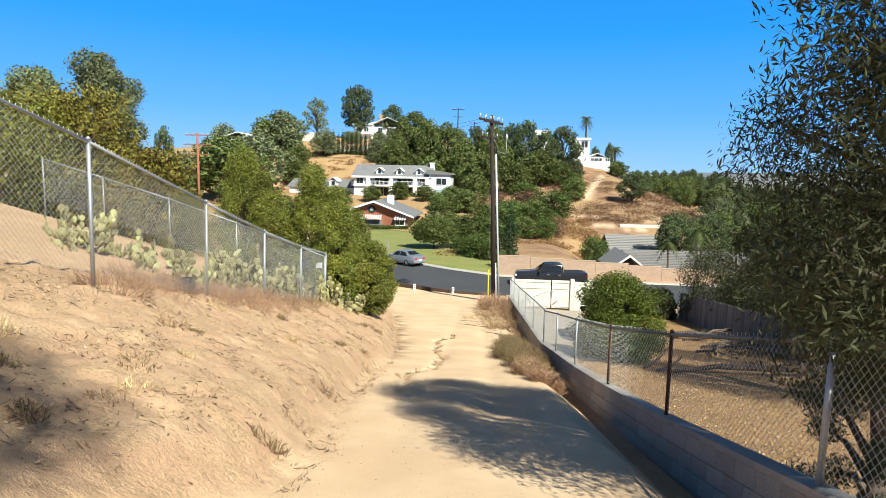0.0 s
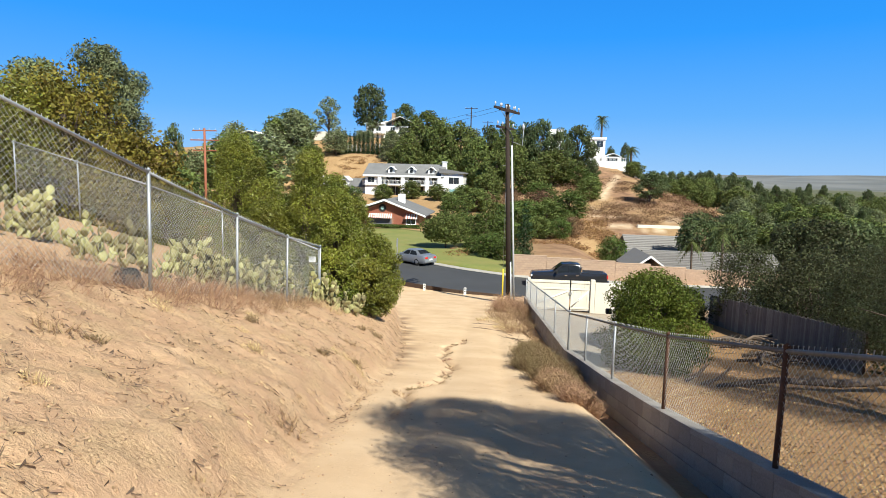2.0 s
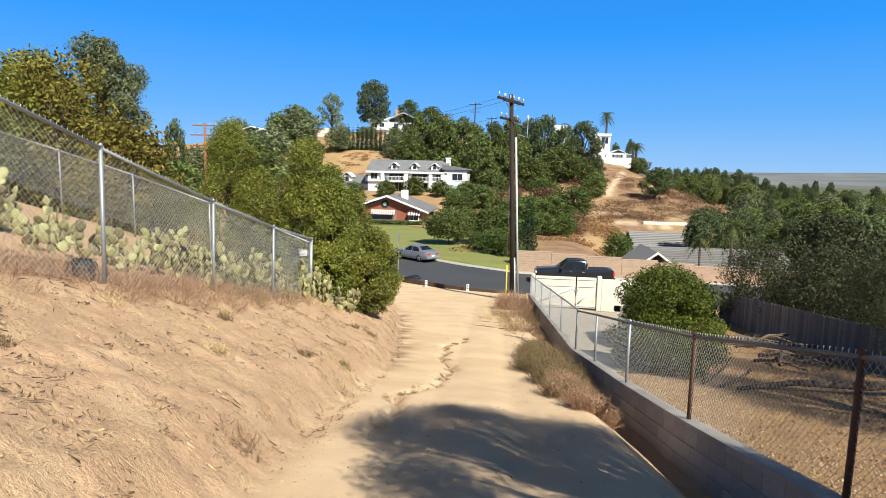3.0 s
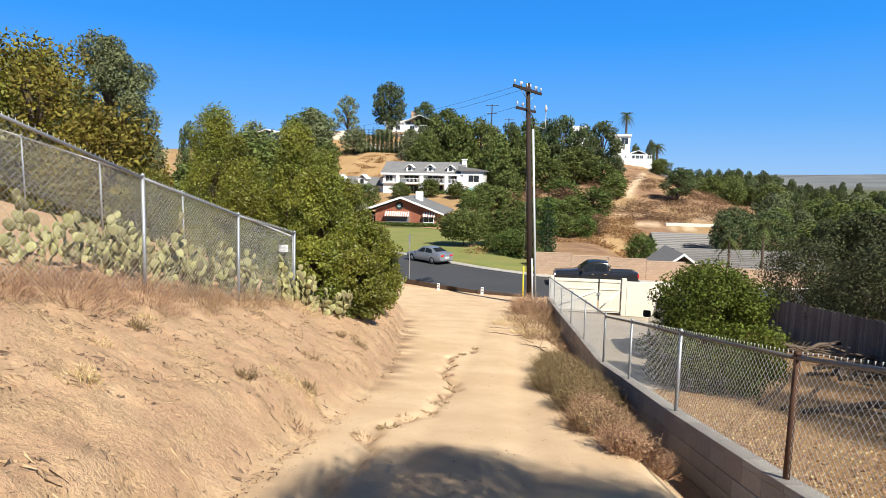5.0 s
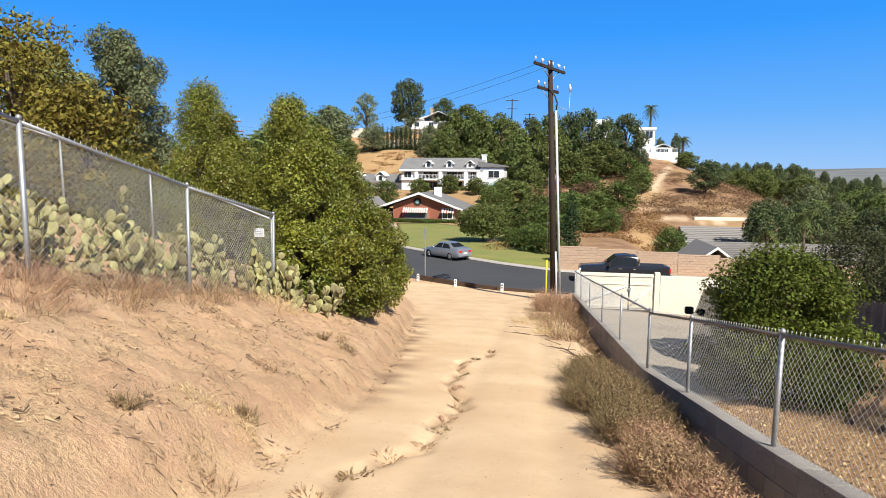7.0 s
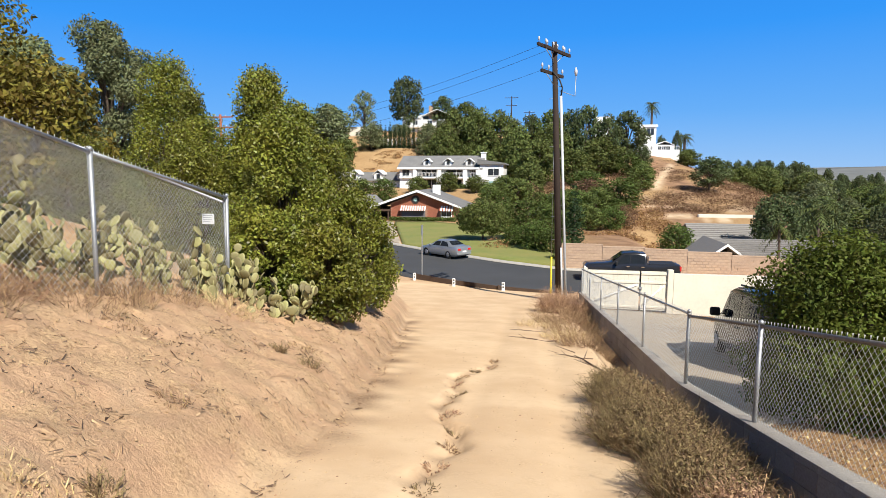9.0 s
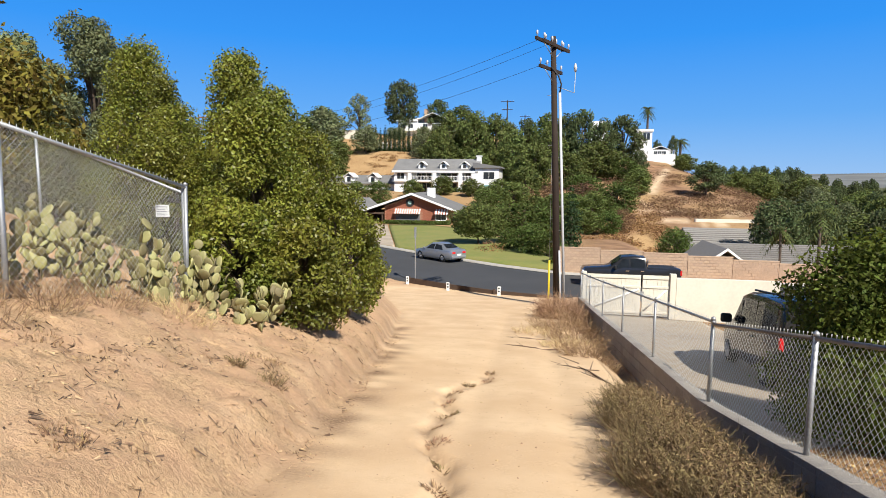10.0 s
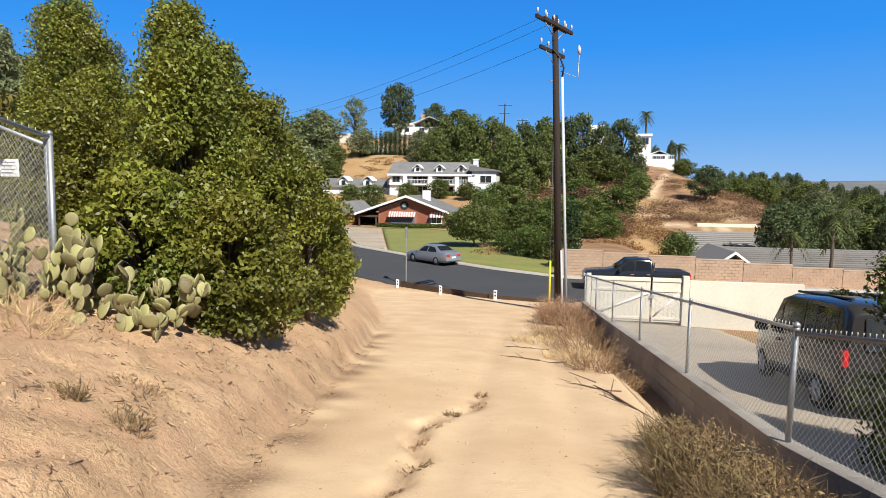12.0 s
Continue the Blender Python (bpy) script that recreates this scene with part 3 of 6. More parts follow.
# ---------------------------------------------------------------- utility pole and wires
def utility_pole(x, y, z, top, label):
    ob = thing("utility_pole", x, y, z, label, "utility pole")
    h = top - z
    ax, ay = -0.55, 0.0
    at = lambda f: Vector((ax * f, ay * f, h * f))
    part("pole_shaft", tube([at(0) - Vector((0, 0, 0.5)), at(0.5), at(1)], [0.17, 0.145, 0.115], 14), M["pole"], ob)
    part("conduit", tube([at(0.02) + Vector((0.30, -0.05, 0)), at(0.8) + Vector((0.25, -0.05, 0))], 0.06, 10), M["conduit"], ob, "pale grey riser conduit")
    part("conduit", tube([at(0.0) + Vector((0.12, -0.19, 0)), at(0.22) + Vector((0.12, -0.19, 0))], 0.045, 10), M["conduit"], ob)
    part("lead_cable", tube([at(0.8) + Vector((0.25, -0.05, 0)), at(0.83) + Vector((0.32, -0.1, 0)), at(0.86) + Vector((0.2, -0.1, 0)), at(0.89) + Vector((-0.1, -0.12, 0))], 0.035, 8), M["cable"], ob)
    for f, half, off in ((0.975, 1.45, -0.13), (0.965, 1.35, 0.16), (0.885, 1.15, -0.13)):
        c = at(f)
        d = Vector((0.43, 0.90, 0)).normalized()
        n = Vector((-d.y, d.x, 0))
        bm = bmesh.new()
        r = bmesh.ops.create_cube(bm, size=1)
        bmesh.ops.transform(bm, matrix=Matrix.Translation(c + n * -off) @ Matrix.Rotation(math.atan2(d.y, d.x), 4, "Z") @ Matrix.Diagonal((2 * half, 0.1, 0.13, 1)), verts=bm.verts)
        arm = part("crossarm", bm, M["pole"], ob)
        for k in (-0.92, -0.35, 0.4, 0.94):
            p = c + n * -off + d * (half * k) + Vector((0, 0, 0.065))
            part("insulator", tube([p, p + Vector((0, 0, 0.1)), p + Vector((0, 0, 0.13)), p + Vector((0, 0, 0.24)), p + Vector((0, 0, 0.27))], [0.02, 0.02, 0.05, 0.042, 0.015], 8), M["ceramic"], arm)
        for s in (-1, 1):
            part("brace", tube([c + n * -off + d * (0.75 * s), c + Vector((0, 0, -0.6))], 0.018, 6), M["galv"], ob)
    part("stand_off", tube([at(0.82) + Vector((0.2, 0, 0)), at(0.81) + Vector((0.9, 0.25, -0.1)), at(0.87) + Vector((0.95, 0.25, 0.1))], 0.02, 6), M["galv"], ob)
    part("insulator", tube([at(0.87) + Vector((0.95, 0.25, 0.1)), at(0.885) + Vector((0.95, 0.25, 0.1)), at(0.9) + Vector((0.95, 0.25, 0.1))], [0.05, 0.08, 0.03], 8), M["ceramic"], ob)
    part("guard", tube([(-0.42, -0.1, -0.2), (-0.43, -0.1, 2.2)], 0.045, 8), M["yellow"], ob, "yellow plastic guy guard")
    part("guy_wire", tube([(-0.43, -0.1, 2.2), at(0.85)], 0.008, 5), M["galv"], ob)
    for k in range(14):
        c = at(0.25 + 0.045 * k)
        part("step_bolt", tube([c, c + Vector((0.3 if k % 2 else -0.3, -0.05, 0))], 0.012, 5), M["galv"], ob)
    return ob


POLE = (1.15, 39.0, gz(1.15, 39.0) - 0.05)
utility_pole(*POLE, 5.9, "dark creosoted wooden utility pole with crossarms and riser conduit")


def wire_span(a, b, sag, r=0.008, label="thin black overhead wire"):
    a, b = Vector(a), Vector(b)
    pts = [a.lerp(b, t) - Vector((0, 0, sag * 4 * t * (1 - t))) for t in (i / 24 for i in range(25))]
    tagged(part("overhead_wire", tube([p - a for p in pts], r, 5), M["cable"]), label, "cable", "overhead wires").matrix_basis = Matrix.Translation(a)


for i, (dx, dy, dz) in enumerate(((-0.25, -1.0, -0.2), (0.15, -0.3, -0.25), (-0.1, -0.7, -1.2))):
    a = (POLE[0] - 0.55 + dx, POLE[1] + dy, 5.9 + dz)
    wire_span(a, (-37.7 + i * 0.9, 76, 6.3 - 0.5 * i), 1.6)


def far_pole(x, y, top, arms, rust, label):
    z = gz(x, y)
    ob = thing("utility_pole", x, y, z, label, "utility pole")
    h = top - z
    m = M["rust"] if rust else M["pole"]
    part("pole_shaft", tube([(0, 0, -0.5), (0, 0, h)], [0.2, 0.14], 8), m, ob)
    for f, half in arms:
        part("crossarm", box(-half, -0.06, h - f - 0.07, half, 0.06, h - f + 0.07), m, ob)
        for k in (-0.9, -0.4, 0.4, 0.9):
            part("insulator", tube([(half * k, 0, h - f + 0.07), (half * k, 0, h - f + 0.27)], [0.05, 0.04], 6), M["ceramic"], ob)
    return ob


M["russet"] = material("russet_pole", (0.30, 0.11, 0.06), 0.85, grain=0.4, scale=10)
far_pole(-9.9, 184, 22.4, ((0.4, 1.9), (2.6, 1.5)), False, "distant dark utility pole on the ridge")
far_pole(-5.2, 196, 19.5, ((0.4, 1.6), (1.6, 1.2)), False, "distant grey utility pole on the ridge")
lp = far_pole(-37.7, 76, 6.9, ((0.3, 1.6), (1.5, 1.9), (2.8, 1.6)), True, "rust-brown utility pole among trees")
for c in lp.children:
    if c.name.startswith(("pole_shaft", "crossarm")):
        c.data.materials[0] = M["russet"]


# ---------------------------------------------------------------- gate, walls by the street
def swing_gate(x, y, w, z0, z1, ob):
    part("backing", box(x, y - 0.02, z0, x + w, y + 0.02, z1), M["cream"], ob)
    n = max(4, int(w / 0.16))
    for i in range(n):
        x0 = x + w * i / n
        part("board", box(x0 + 0.006, y - 0.034, z0 + 0.01, x0 + w / n - 0.006, y - 0.021, z1 - 0.01), M["cream"], ob)
    for zz in (z0 + 0.1, (z0 + z1) / 2 + 0.35, z1 - 0.16):
        part("rail", box(x, y - 0.075, zz, x + w, y - 0.036, zz + 0.1, 0.006), M["cream"], ob)
    bm = bmesh.new()
    add_tube(bm, [(x + 0.08, y - 0.06, z0 + 0.25), (x + w - 0.08, y - 0.06, (z0 + z1) / 2 + 0.3)], 0.05, 4)
    part("brace", bm, M["white"], ob)


gy = 39.1
gzb = gz(4.5, gy) + 0.06
gate = thing("gate", 0, 0, 0, "cream-white painted double wooden gate across the driveway", "gate")
swing_gate(2.45, gy, 2.35, gzb, gzb + 1.85, gate)
swing_gate(4.88, gy, 1.12, gzb, gzb + 1.85, gate)
part("latch", box(4.78, gy - 0.1, gzb + 1.0, 4.94, gy - 0.06, gzb + 1.12), M["galv"], gate)
part("gate_post", box(6.05, gy - 0.14, gzb - 0.3, 6.3, gy + 0.14, gzb + 1.95, 0.01), M["cream"], gate)
part("gate_post", box(2.25, gy - 0.1, gzb - 0.3, 2.42, gy + 0.1, gzb + 1.95, 0.01), M["cream"], gate)
wl = part("wall_white", box(6.32, gy - 0.1, gzb - 1.0, 10.6, gy + 0.1, gzb + 1.78, 0.01), M["cream"])
tagged(wl, "cream-painted masonry yard wall beside the gate", "wall", kind="structure")

tan = thing("wall_brick", 0, 0, 0, "tan slumped block wall along the street, stepping downhill", "wall", kind="structure")
M["tan_mortar"] = material("tan_mortar", (0.43, 0.30, 0.21), 0.95, grain=0.3, scale=20)
BRICKS = []
for i in range(9):
    x0, x1 = 1.6 + i * 2.9, 1.6 + (i + 1) * 2.9
    yb = 54.0 - 0.02 * i
    top = round(float(np.interp(x0 + 1.45, (2.1, 6.0, 10.6, 12.7, 15.7, 19.3), (-4.97, -5.15, -5.31, -5.46, -5.65, -5.82))), 2)
    part("wall_bay", box(x0, yb, -8.2, x1 - 0.003, yb + 0.18, top - 0.09), M["tan_mortar"], tan)
    part("cap", box(x0, yb - 0.03, top - 0.087, x1 - 0.003, yb + 0.21, top, 0.01), M["tan_block"], tan)
    for r in range(11):
        zz = top - 0.09 - 0.2 * (r + 1)
        for k in range(8):
            xa = x0 + (k - 0.5 * (r % 2)) * 0.4
            a, b = max(xa, x0), min(xa + 0.4, x1)
            if b - a > 0.1:
                BRICKS.append((a, b, yb, zz, i < 4 and r < 9))

# low timber edging and reflector markers where the track meets the street
edging = thing("timber_edging", 0, 0, 0, "low weathered timber edging board between track and street", "edging")
E_PTS = [(0.8, 44.0), (-2.2, 44.9), (-5.0, 46.3), (-7.9, 48.2)]
for a, b in zip(E_PTS, E_PTS[1:]):
    za = -6.9
    d = Vector((b[0] - a[0], b[1] - a[1], 0))
    bm = box(0, -0.04, -0.2, d.length - 0.02, 0.04, 0.3, 0.01)
    p = part("board", bm, M["timber"], edging)
    p.matrix_basis = Matrix.Translation((a[0], a[1], za)) @ Matrix.Rotation(math.atan2(d.y, d.x), 4, "Z")
for x, y in E_PTS:
    part("stake", box(x - 0.06, y - 0.12, -7.2, x + 0.06, y - 0.042, -6.52, 0.01), M["timber"], edging)


def marker(x, y):
    z = gz(x, y)
    ob = thing("marker_post", x, y, z, "short white marker post with dark reflectors at the track's end", "marker post", "marker posts")
    part("stake", box(-0.09, -0.02, -0.2, 0.09, 0.02, 0.5, 0.01), M["white"], ob)
    for h in (0.18, 0.35):
        part("reflector", box(-0.045, -0.03, h, 0.045, -0.022, h + 0.09), M["dark"], ob)
    return ob


marker(-5.0, 45.6)
marker(-1.9, 44.2)
marker(-7.9, 47.6)
sp = thing("sign_post", -7.6, 48.6, -6.95, "thin grey steel sign post seen edge-on by the street", "sign")
part("post", box(-0.035, -0.03, -0.3, 0.035, 0.03, 3.55), M["galv"], sp)
part("sign_plate", box(-0.02, -0.3, 2.9, 0.0, 0.3, 3.55), M["galv"], sp)

# notice on the corner of the tall fence
notice = thing("notice_sign", -4.68, 19.0, -0.82, "small white notice plate wired to the chain-link fence", "sign")
part("plate", box(-0.1, -0.05, -0.09, 0.1, -0.04, 0.07, 0.004), M["sign"], notice)
for k in range(4):
    part("text_line", box(-0.08, -0.054, 0.04 - 0.032 * k, 0.07 - 0.03 * (k % 2), -0.051, 0.048 - 0.032 * k), M["grey_text"], notice)


# ---------------------------------------------------------------- vehicles
def wheel(ob, x, y, r, w, side):
    c = Vector((x, y, r))
    bm = bmesh.new()
    prof = ((0.62 * r, 0.5), (0.9 * r, 0.5), (r, 0.36), (r, -0.36), (0.9 * r, -0.5), (0.62 * r, -0.5))
    n = 24
    rings = [[bm.verts.new((c.x + rr * math.cos(a), c.y + ww * w, c.z + rr * math.sin(a))) for a in (2 * math.pi * k / n for k in range(n))] for rr, ww in prof]
    for a, b in zip(rings, rings[1:] + rings[:1]):
        for k in range(n):
            bm.faces.new((a[k], a[(k + 1) % n], b[(k + 1) % n], b[k]))
    bmesh.ops.recalc_face_normals(bm, faces=bm.faces)
    wh = part("wheel", bm, M["tyre"], ob, smooth=True)
    bm = bmesh.new()
    bmesh.ops.create_cone(bm, cap_ends=True, segments=20, radius1=0.62 * r, radius2=0.5 * r, depth=0.06, matrix=Matrix.Translation(c + Vector((0, side * w * 0.38, 0))) @ Matrix.Rotation(-side * math.pi / 2, 4, "X"))
    part("rim", bm, M["rim"], wh)
    for k in range(5):
        a = 2 * math.pi * k / 5
        q = c + Vector((0, side * (w * 0.38 + 0.035), 0))
        part("spoke", tube([q, q + Vector((math.cos(a) * 0.55 * r, 0, math.sin(a) * 0.55 * r))], 0.03, 4), M["rim"], wh)


def vehicle(name, x, y, z, turn, st, paint, label, windows, wheels, glass="glass"):
    """st: stations from nose to tail: x, half width, underside, belt height, half width of the top, top height."""
    ob = thing(name, x, y, z, label, {"van": "van", "pickup_truck": "truck"}.get(name, "car"), turn=turn)
    rings = []
    bm = bmesh.new()
    for sx, w, lo, belt, wt, top in st:
        pr = [(w * 0.88, lo), (w * 0.985, lo + 0.14), (w, (lo + belt) / 2), (w * 0.965, belt), (wt + 0.02, top - 0.06), (wt - 0.1, top)]
        pts = [(sx, -a, b) for a, b in pr] + [(sx, a, b) for a, b in reversed(pr)]
        rings.append([bm.verts.new(p) for p in pts])
    n = len(rings[0])
    for a, b in zip(rings, rings[1:]):
        for k in range(n):
            bm.faces.new((a[k], b[k], b[(k + 1) % n], a[(k + 1) % n]))
    bm.faces.new(rings[0][::-1]), bm.faces.new(rings[-1])
    bmesh.ops.recalc_face_normals(bm, faces=bm.faces)
    body = part("body", bm, paint, ob, smooth=True)
    md = body.modifiers.new("edges", "BEVEL")
    md.width, md.segments, md.limit_method = 0.025, 2, "ANGLE"
    sarr = np.array(sorted(st))

    def side_point(px, f, s):
        w, lo, belt, wt, top = (np.interp(px, sarr[:, 0], sarr[:, i]) for i in range(1, 6))
        yy = w * 0.965 + (wt + 0.02 - w * 0.965) * f
        return Vector((px, s * (yy + 0.006), belt + (top - 0.06 - belt) * f))

    for (xa, xb, xc, xd, f0, f1) in windows["side"]:
        for s in (-1, 1):
            bm = bmesh.new()
            lo = [side_point(xa + (xb - xa) * k / 6, f0, s) for k in range(7)]
            hi = [side_point(xd + (xc - xd) * k / 6, f1, s) for k in range(7)]
            lv, hv = [bm.verts.new(p) for p in lo], [bm.verts.new(p) for p in hi]
            for k in range(6):
                bm.faces.new((lv[k], lv[k + 1], hv[k + 1], hv[k]))
            r = bmesh.ops.solidify(bm, geom=bm.faces[:], thickness=0.006)
            part("side_window", bm, M[glass], ob)
    for nm, xa, xb in windows["ends"]:
        (w0, b0, t0, z0), (w1, b1, t1, z1) = [tuple(np.interp(v, sarr[:, 0], sarr[:, i]) for i in (1, 3, 4, 5)) for v in (xa, xb)]
        bm = bmesh.new()
        push = 0.012 if xa > xb else -0.012
        vs = [bm.verts.new(p) for p in ((xa + push, -t0 + 0.06, z0 + 0.012), (xa + push, t0 - 0.06, z0 + 0.012), (xb + push, t1 - 0.1, z1 + 0.004), (xb + push, -t1 + 0.1, z1 + 0.004))]
        bm.faces.new(vs)
        bmesh.ops.solidify(bm, geom=bm.faces[:], thickness=0.006)
        part(nm, bm, M[glass], ob)
    wx, r, hw, ww = wheels
    for px in wx:
        for s in (-1, 1):
            wheel(ob, px, s * (hw - ww / 2), r, ww, s)
            bm = bmesh.new()
            bmesh.ops.create_cone(bm, cap_ends=True, segments=24, radius1=r * 1.16, radius2=r * 1.16, depth=0.02, matrix=Matrix.Translation((px, s * (hw - 0.035), r * 1.02)) @ Matrix.Rotation(math.pi / 2, 4, "X"))
            part("wheel_arch", bm, M["trim"], ob)
    return ob


sedan = vehicle("sedan", -7.9, 59.4, -6.92, 141, [
    (2.36, 0.70, 0.36, 0.60, 0.55, 0.64), (2.2, 0.84, 0.22, 0.70, 0.72, 0.75), (1.25, 0.9, 0.2, 0.88, 0.75, 0.94), (0.98, 0.9, 0.2, 0.92, 0.73, 0.99),
    (0.2, 0.9, 0.2, 0.94, 0.6, 1.44), (-0.45, 0.9, 0.2, 0.95, 0.59, 1.48), (-1.0, 0.9, 0.2, 0.96, 0.59, 1.41), (-1.68, 0.9, 0.2, 0.98, 0.71, 1.08), (-2.2, 0.87, 0.25, 0.99, 0.74, 1.05), (-2.38, 0.8, 0.4, 0.9, 0.7, 0.94)],
    M["silver"], "silver four-door sedan parked at the far kerb", {
    "side": [(0.7, -0.28, -0.28, 0.25, 0.06, 0.9), (-0.36, -1.4, -1.05, -0.36, 0.06, 0.9)], "ends": [("windscreen", 0.93, 0.24), ("rear_window", -1.62, -1.04)]}, ((1.4, -1.35), 0.33, 0.9, 0.2))
for s in (-1, 1):
    part("tail_lamp", box(-2.41, s * 0.55 - 0.17, 0.72, -2.32, s * 0.55 + 0.17, 0.88, 0.02), M["tail"], sedan, "red tail lamp")
    part("mirror", box(0.7, s * 0.98 - 0.09, 0.92, 0.86, s * 0.98 + 0.09, 1.06, 0.03), M["silver"], sedan)
    part("head_lamp", box(2.16, s * 0.62 - 0.16, 0.56, 2.32, s * 0.62 + 0.16, 0.7, 0.03), M["lamp_clear"], sedan)
    for xx in (0.3, -0.75):
        part("door_handle", box(xx - 0.09, s * 0.9 - 0.02, 0.84, xx + 0.09, s * 0.9 + 0.02, 0.87), M["silver"], sedan)
part("licence_plate", box(-2.42, -0.2, 0.56, -2.39, 0.2, 0.7), M["white"], sedan)
part("bumper", box(-2.44, -0.78, 0.34, -2.2, 0.78, 0.55, 0.05), M["silver"], sedan)

truck = vehicle("pickup_truck", 5.9, 50.2, -6.95, 180, [
    (2.95, 0.80, 0.55, 0.95, 0.7, 1.0), (2.8, 0.95, 0.4, 1.08, 0.85, 1.14), (1.5, 0.98, 0.4, 1.16, 0.85, 1.24), (1.22, 0.98, 0.4, 1.18, 0.82, 1.3),
    (0.5, 0.98, 0.4, 1.2, 0.68, 1.9), (-0.2, 0.98, 0.4, 1.2, 0.68, 1.95), (-0.85, 0.98, 0.4, 1.2, 0.68, 1.9), (-1.02, 0.98, 0.4, 1.2, 0.72, 1.26), (-1.1, 0.98, 0.45, 1.2, 0.92, 1.25), (-2.8, 0.97, 0.5, 1.2, 0.92, 1.25), (-2.95, 0.93, 0.55, 1.18, 0.88, 1.22)],
    M["black_paint"], "black crew-cab pickup truck parked along the tan wall", {
    "side": [(0.95, 0.12, 0.12, 0.5, 0.08, 0.9), (0.04, -0.8, -0.8, 0.04, 0.08, 0.9)], "ends": [("windscreen", 1.16, 0.54), ("rear_window", -1.0, -0.87)]}, ((1.9, -1.8), 0.4, 0.98, 0.26))
for s in (-1, 1):
    part("tail_lamp", box(-3.0, s * 0.84 - 0.1, 0.86, -2.88, s * 0.84 + 0.1, 1.16, 0.02), M["tail"], truck, "red tail lamp")
    part("mirror", box(0.9, s * 1.1 - 0.12, 1.18, 1.04, s * 1.1 + 0.12, 1.42, 0.03), M["trim"], truck)
    part("head_lamp", box(2.8, s * 0.72 - 0.18, 0.86, 2.96, s * 0.72 + 0.18, 1.02, 0.03), M["lamp_clear"], truck)
    part("chrome_trim", box(-1.0, s * 0.86 - 0.03, 1.22, -0.93, s * 0.86 + 0.03, 1.75), M["chrome"], truck)
    for xx in (0.25, -0.65):
        part("door_handle", box(xx - 0.1, s * 0.985 - 0.02, 1.05, xx + 0.1, s * 0.985 + 0.02, 1.09), M["chrome"], truck)
part("bumper", box(-3.08, -0.9, 0.5, -2.9, 0.9, 0.72, 0.04), M["chrome"], truck)
part("bumper", box(2.85, -0.9, 0.5, 3.05, 0.9, 0.72, 0.04), M["chrome"], truck)
# flat black panel: the open bed's dark recess put into colour
part("truck_bed", box(-2.72, -0.78, 1.0, -1.12, 0.78, 1.262), M["trim"], truck)

van = vehicle("van", 6.15, 26.6, gz(6.1, 26.6) + 0.02, 86, [
    (2.45, 0.75, 0.4, 0.85, 0.6, 0.9), (2.3, 0.9, 0.26, 1.0, 0.74, 1.08), (1.75, 0.95, 0.24, 1.1, 0.76, 1.22), (1.5, 0.95, 0.24, 1.12, 0.76, 1.34), (0.8, 0.95, 0.24, 1.15, 0.78, 1.9), (0.3, 0.95, 0.24, 1.15, 0.8, 1.98),
    (-1.2, 0.95, 0.24, 1.15, 0.8, 2.0), (-2.2, 0.95, 0.26, 1.15, 0.79, 1.95), (-2.42, 0.93, 0.3, 1.13, 0.78, 1.88), (-2.5, 0.9, 0.4, 1.1, 0.75, 1.8)],
    M["van_paint"], "dark glossy van parked on the driveway behind the fence", {
    "side": [(1.3, 0.62, 0.62, 0.86, 0.06, 0.88), (0.5, -0.65, -0.65, 0.5, 0.08, 0.88), (-0.75, -2.1, -2.1, -0.75, 0.08, 0.88)], "ends": [("windscreen", 1.46, 0.84)]}, ((1.65, -1.5), 0.34, 0.95, 0.22))
van.matrix_basis = van.matrix_basis @ pose(0, 0, 0, ry=7)
for s in (-1, 1):
    part("tail_lamp", box(-2.53, s * 0.89 - 0.04, 0.92, -2.42, s * 0.89 + 0.04, 1.2, 0.015), M["tail"], van, "red tail lamp")
    part("mirror", box(1.2, s * 1.08 - 0.13, 1.1, 1.36, s * 1.08 + 0.13, 1.34, 0.04), M["trim"], van)
    part("roof_rail", tube([(0.5, s * 0.6, 2.02), (-2.0, s * 0.6, 2.0)], 0.025, 6), M["trim"], van)
    for xx in (0.55, -0.6):
        part("door_handle", box(xx - 0.1, s * 0.95 - 0.02, 0.98, xx + 0.1, s * 0.95 + 0.02, 1.02), M["trim"], van)
part("rear_window", box(-2.53, -0.62, 1.2, -2.46, 0.62, 1.72, 0.01), M["glass"], van)
part("bumper", box(-2.62, -0.85, 0.32, -2.4, 0.85, 0.56, 0.05), M["trim"], van)


# ---------------------------------------------------------------- houses
def gable_roof(x0, x1, y0, y1, z, rise, over=0.5, axis="y", thick=0.16):
    """A gabled roof; axis is the way its ridge runs."""
    bm = bmesh.new()
    if axis == "x":
        yc = (y0 + y1) / 2
        out = [(y0 - over, z - rise * over / ((y1 - y0) / 2)), (yc, z + rise), (y1 + over, z - rise * over / ((y1 - y0) / 2))]
        out = out + [(a, b - thick) for a, b in reversed(out)]
        return prism(out, x0 - over, x1 + over, "x")
    xc = (x0 + x1) / 2
    out = [(x0 - over, z - rise * over / ((x1 - x0) / 2)), (xc, z + rise), (x1 + over, z - rise * over / ((x1 - x0) / 2))]
    out = out + [(a, b - thick) for a, b in reversed(out)]
    return prism(out, y0 - over, y1 + over, "y")


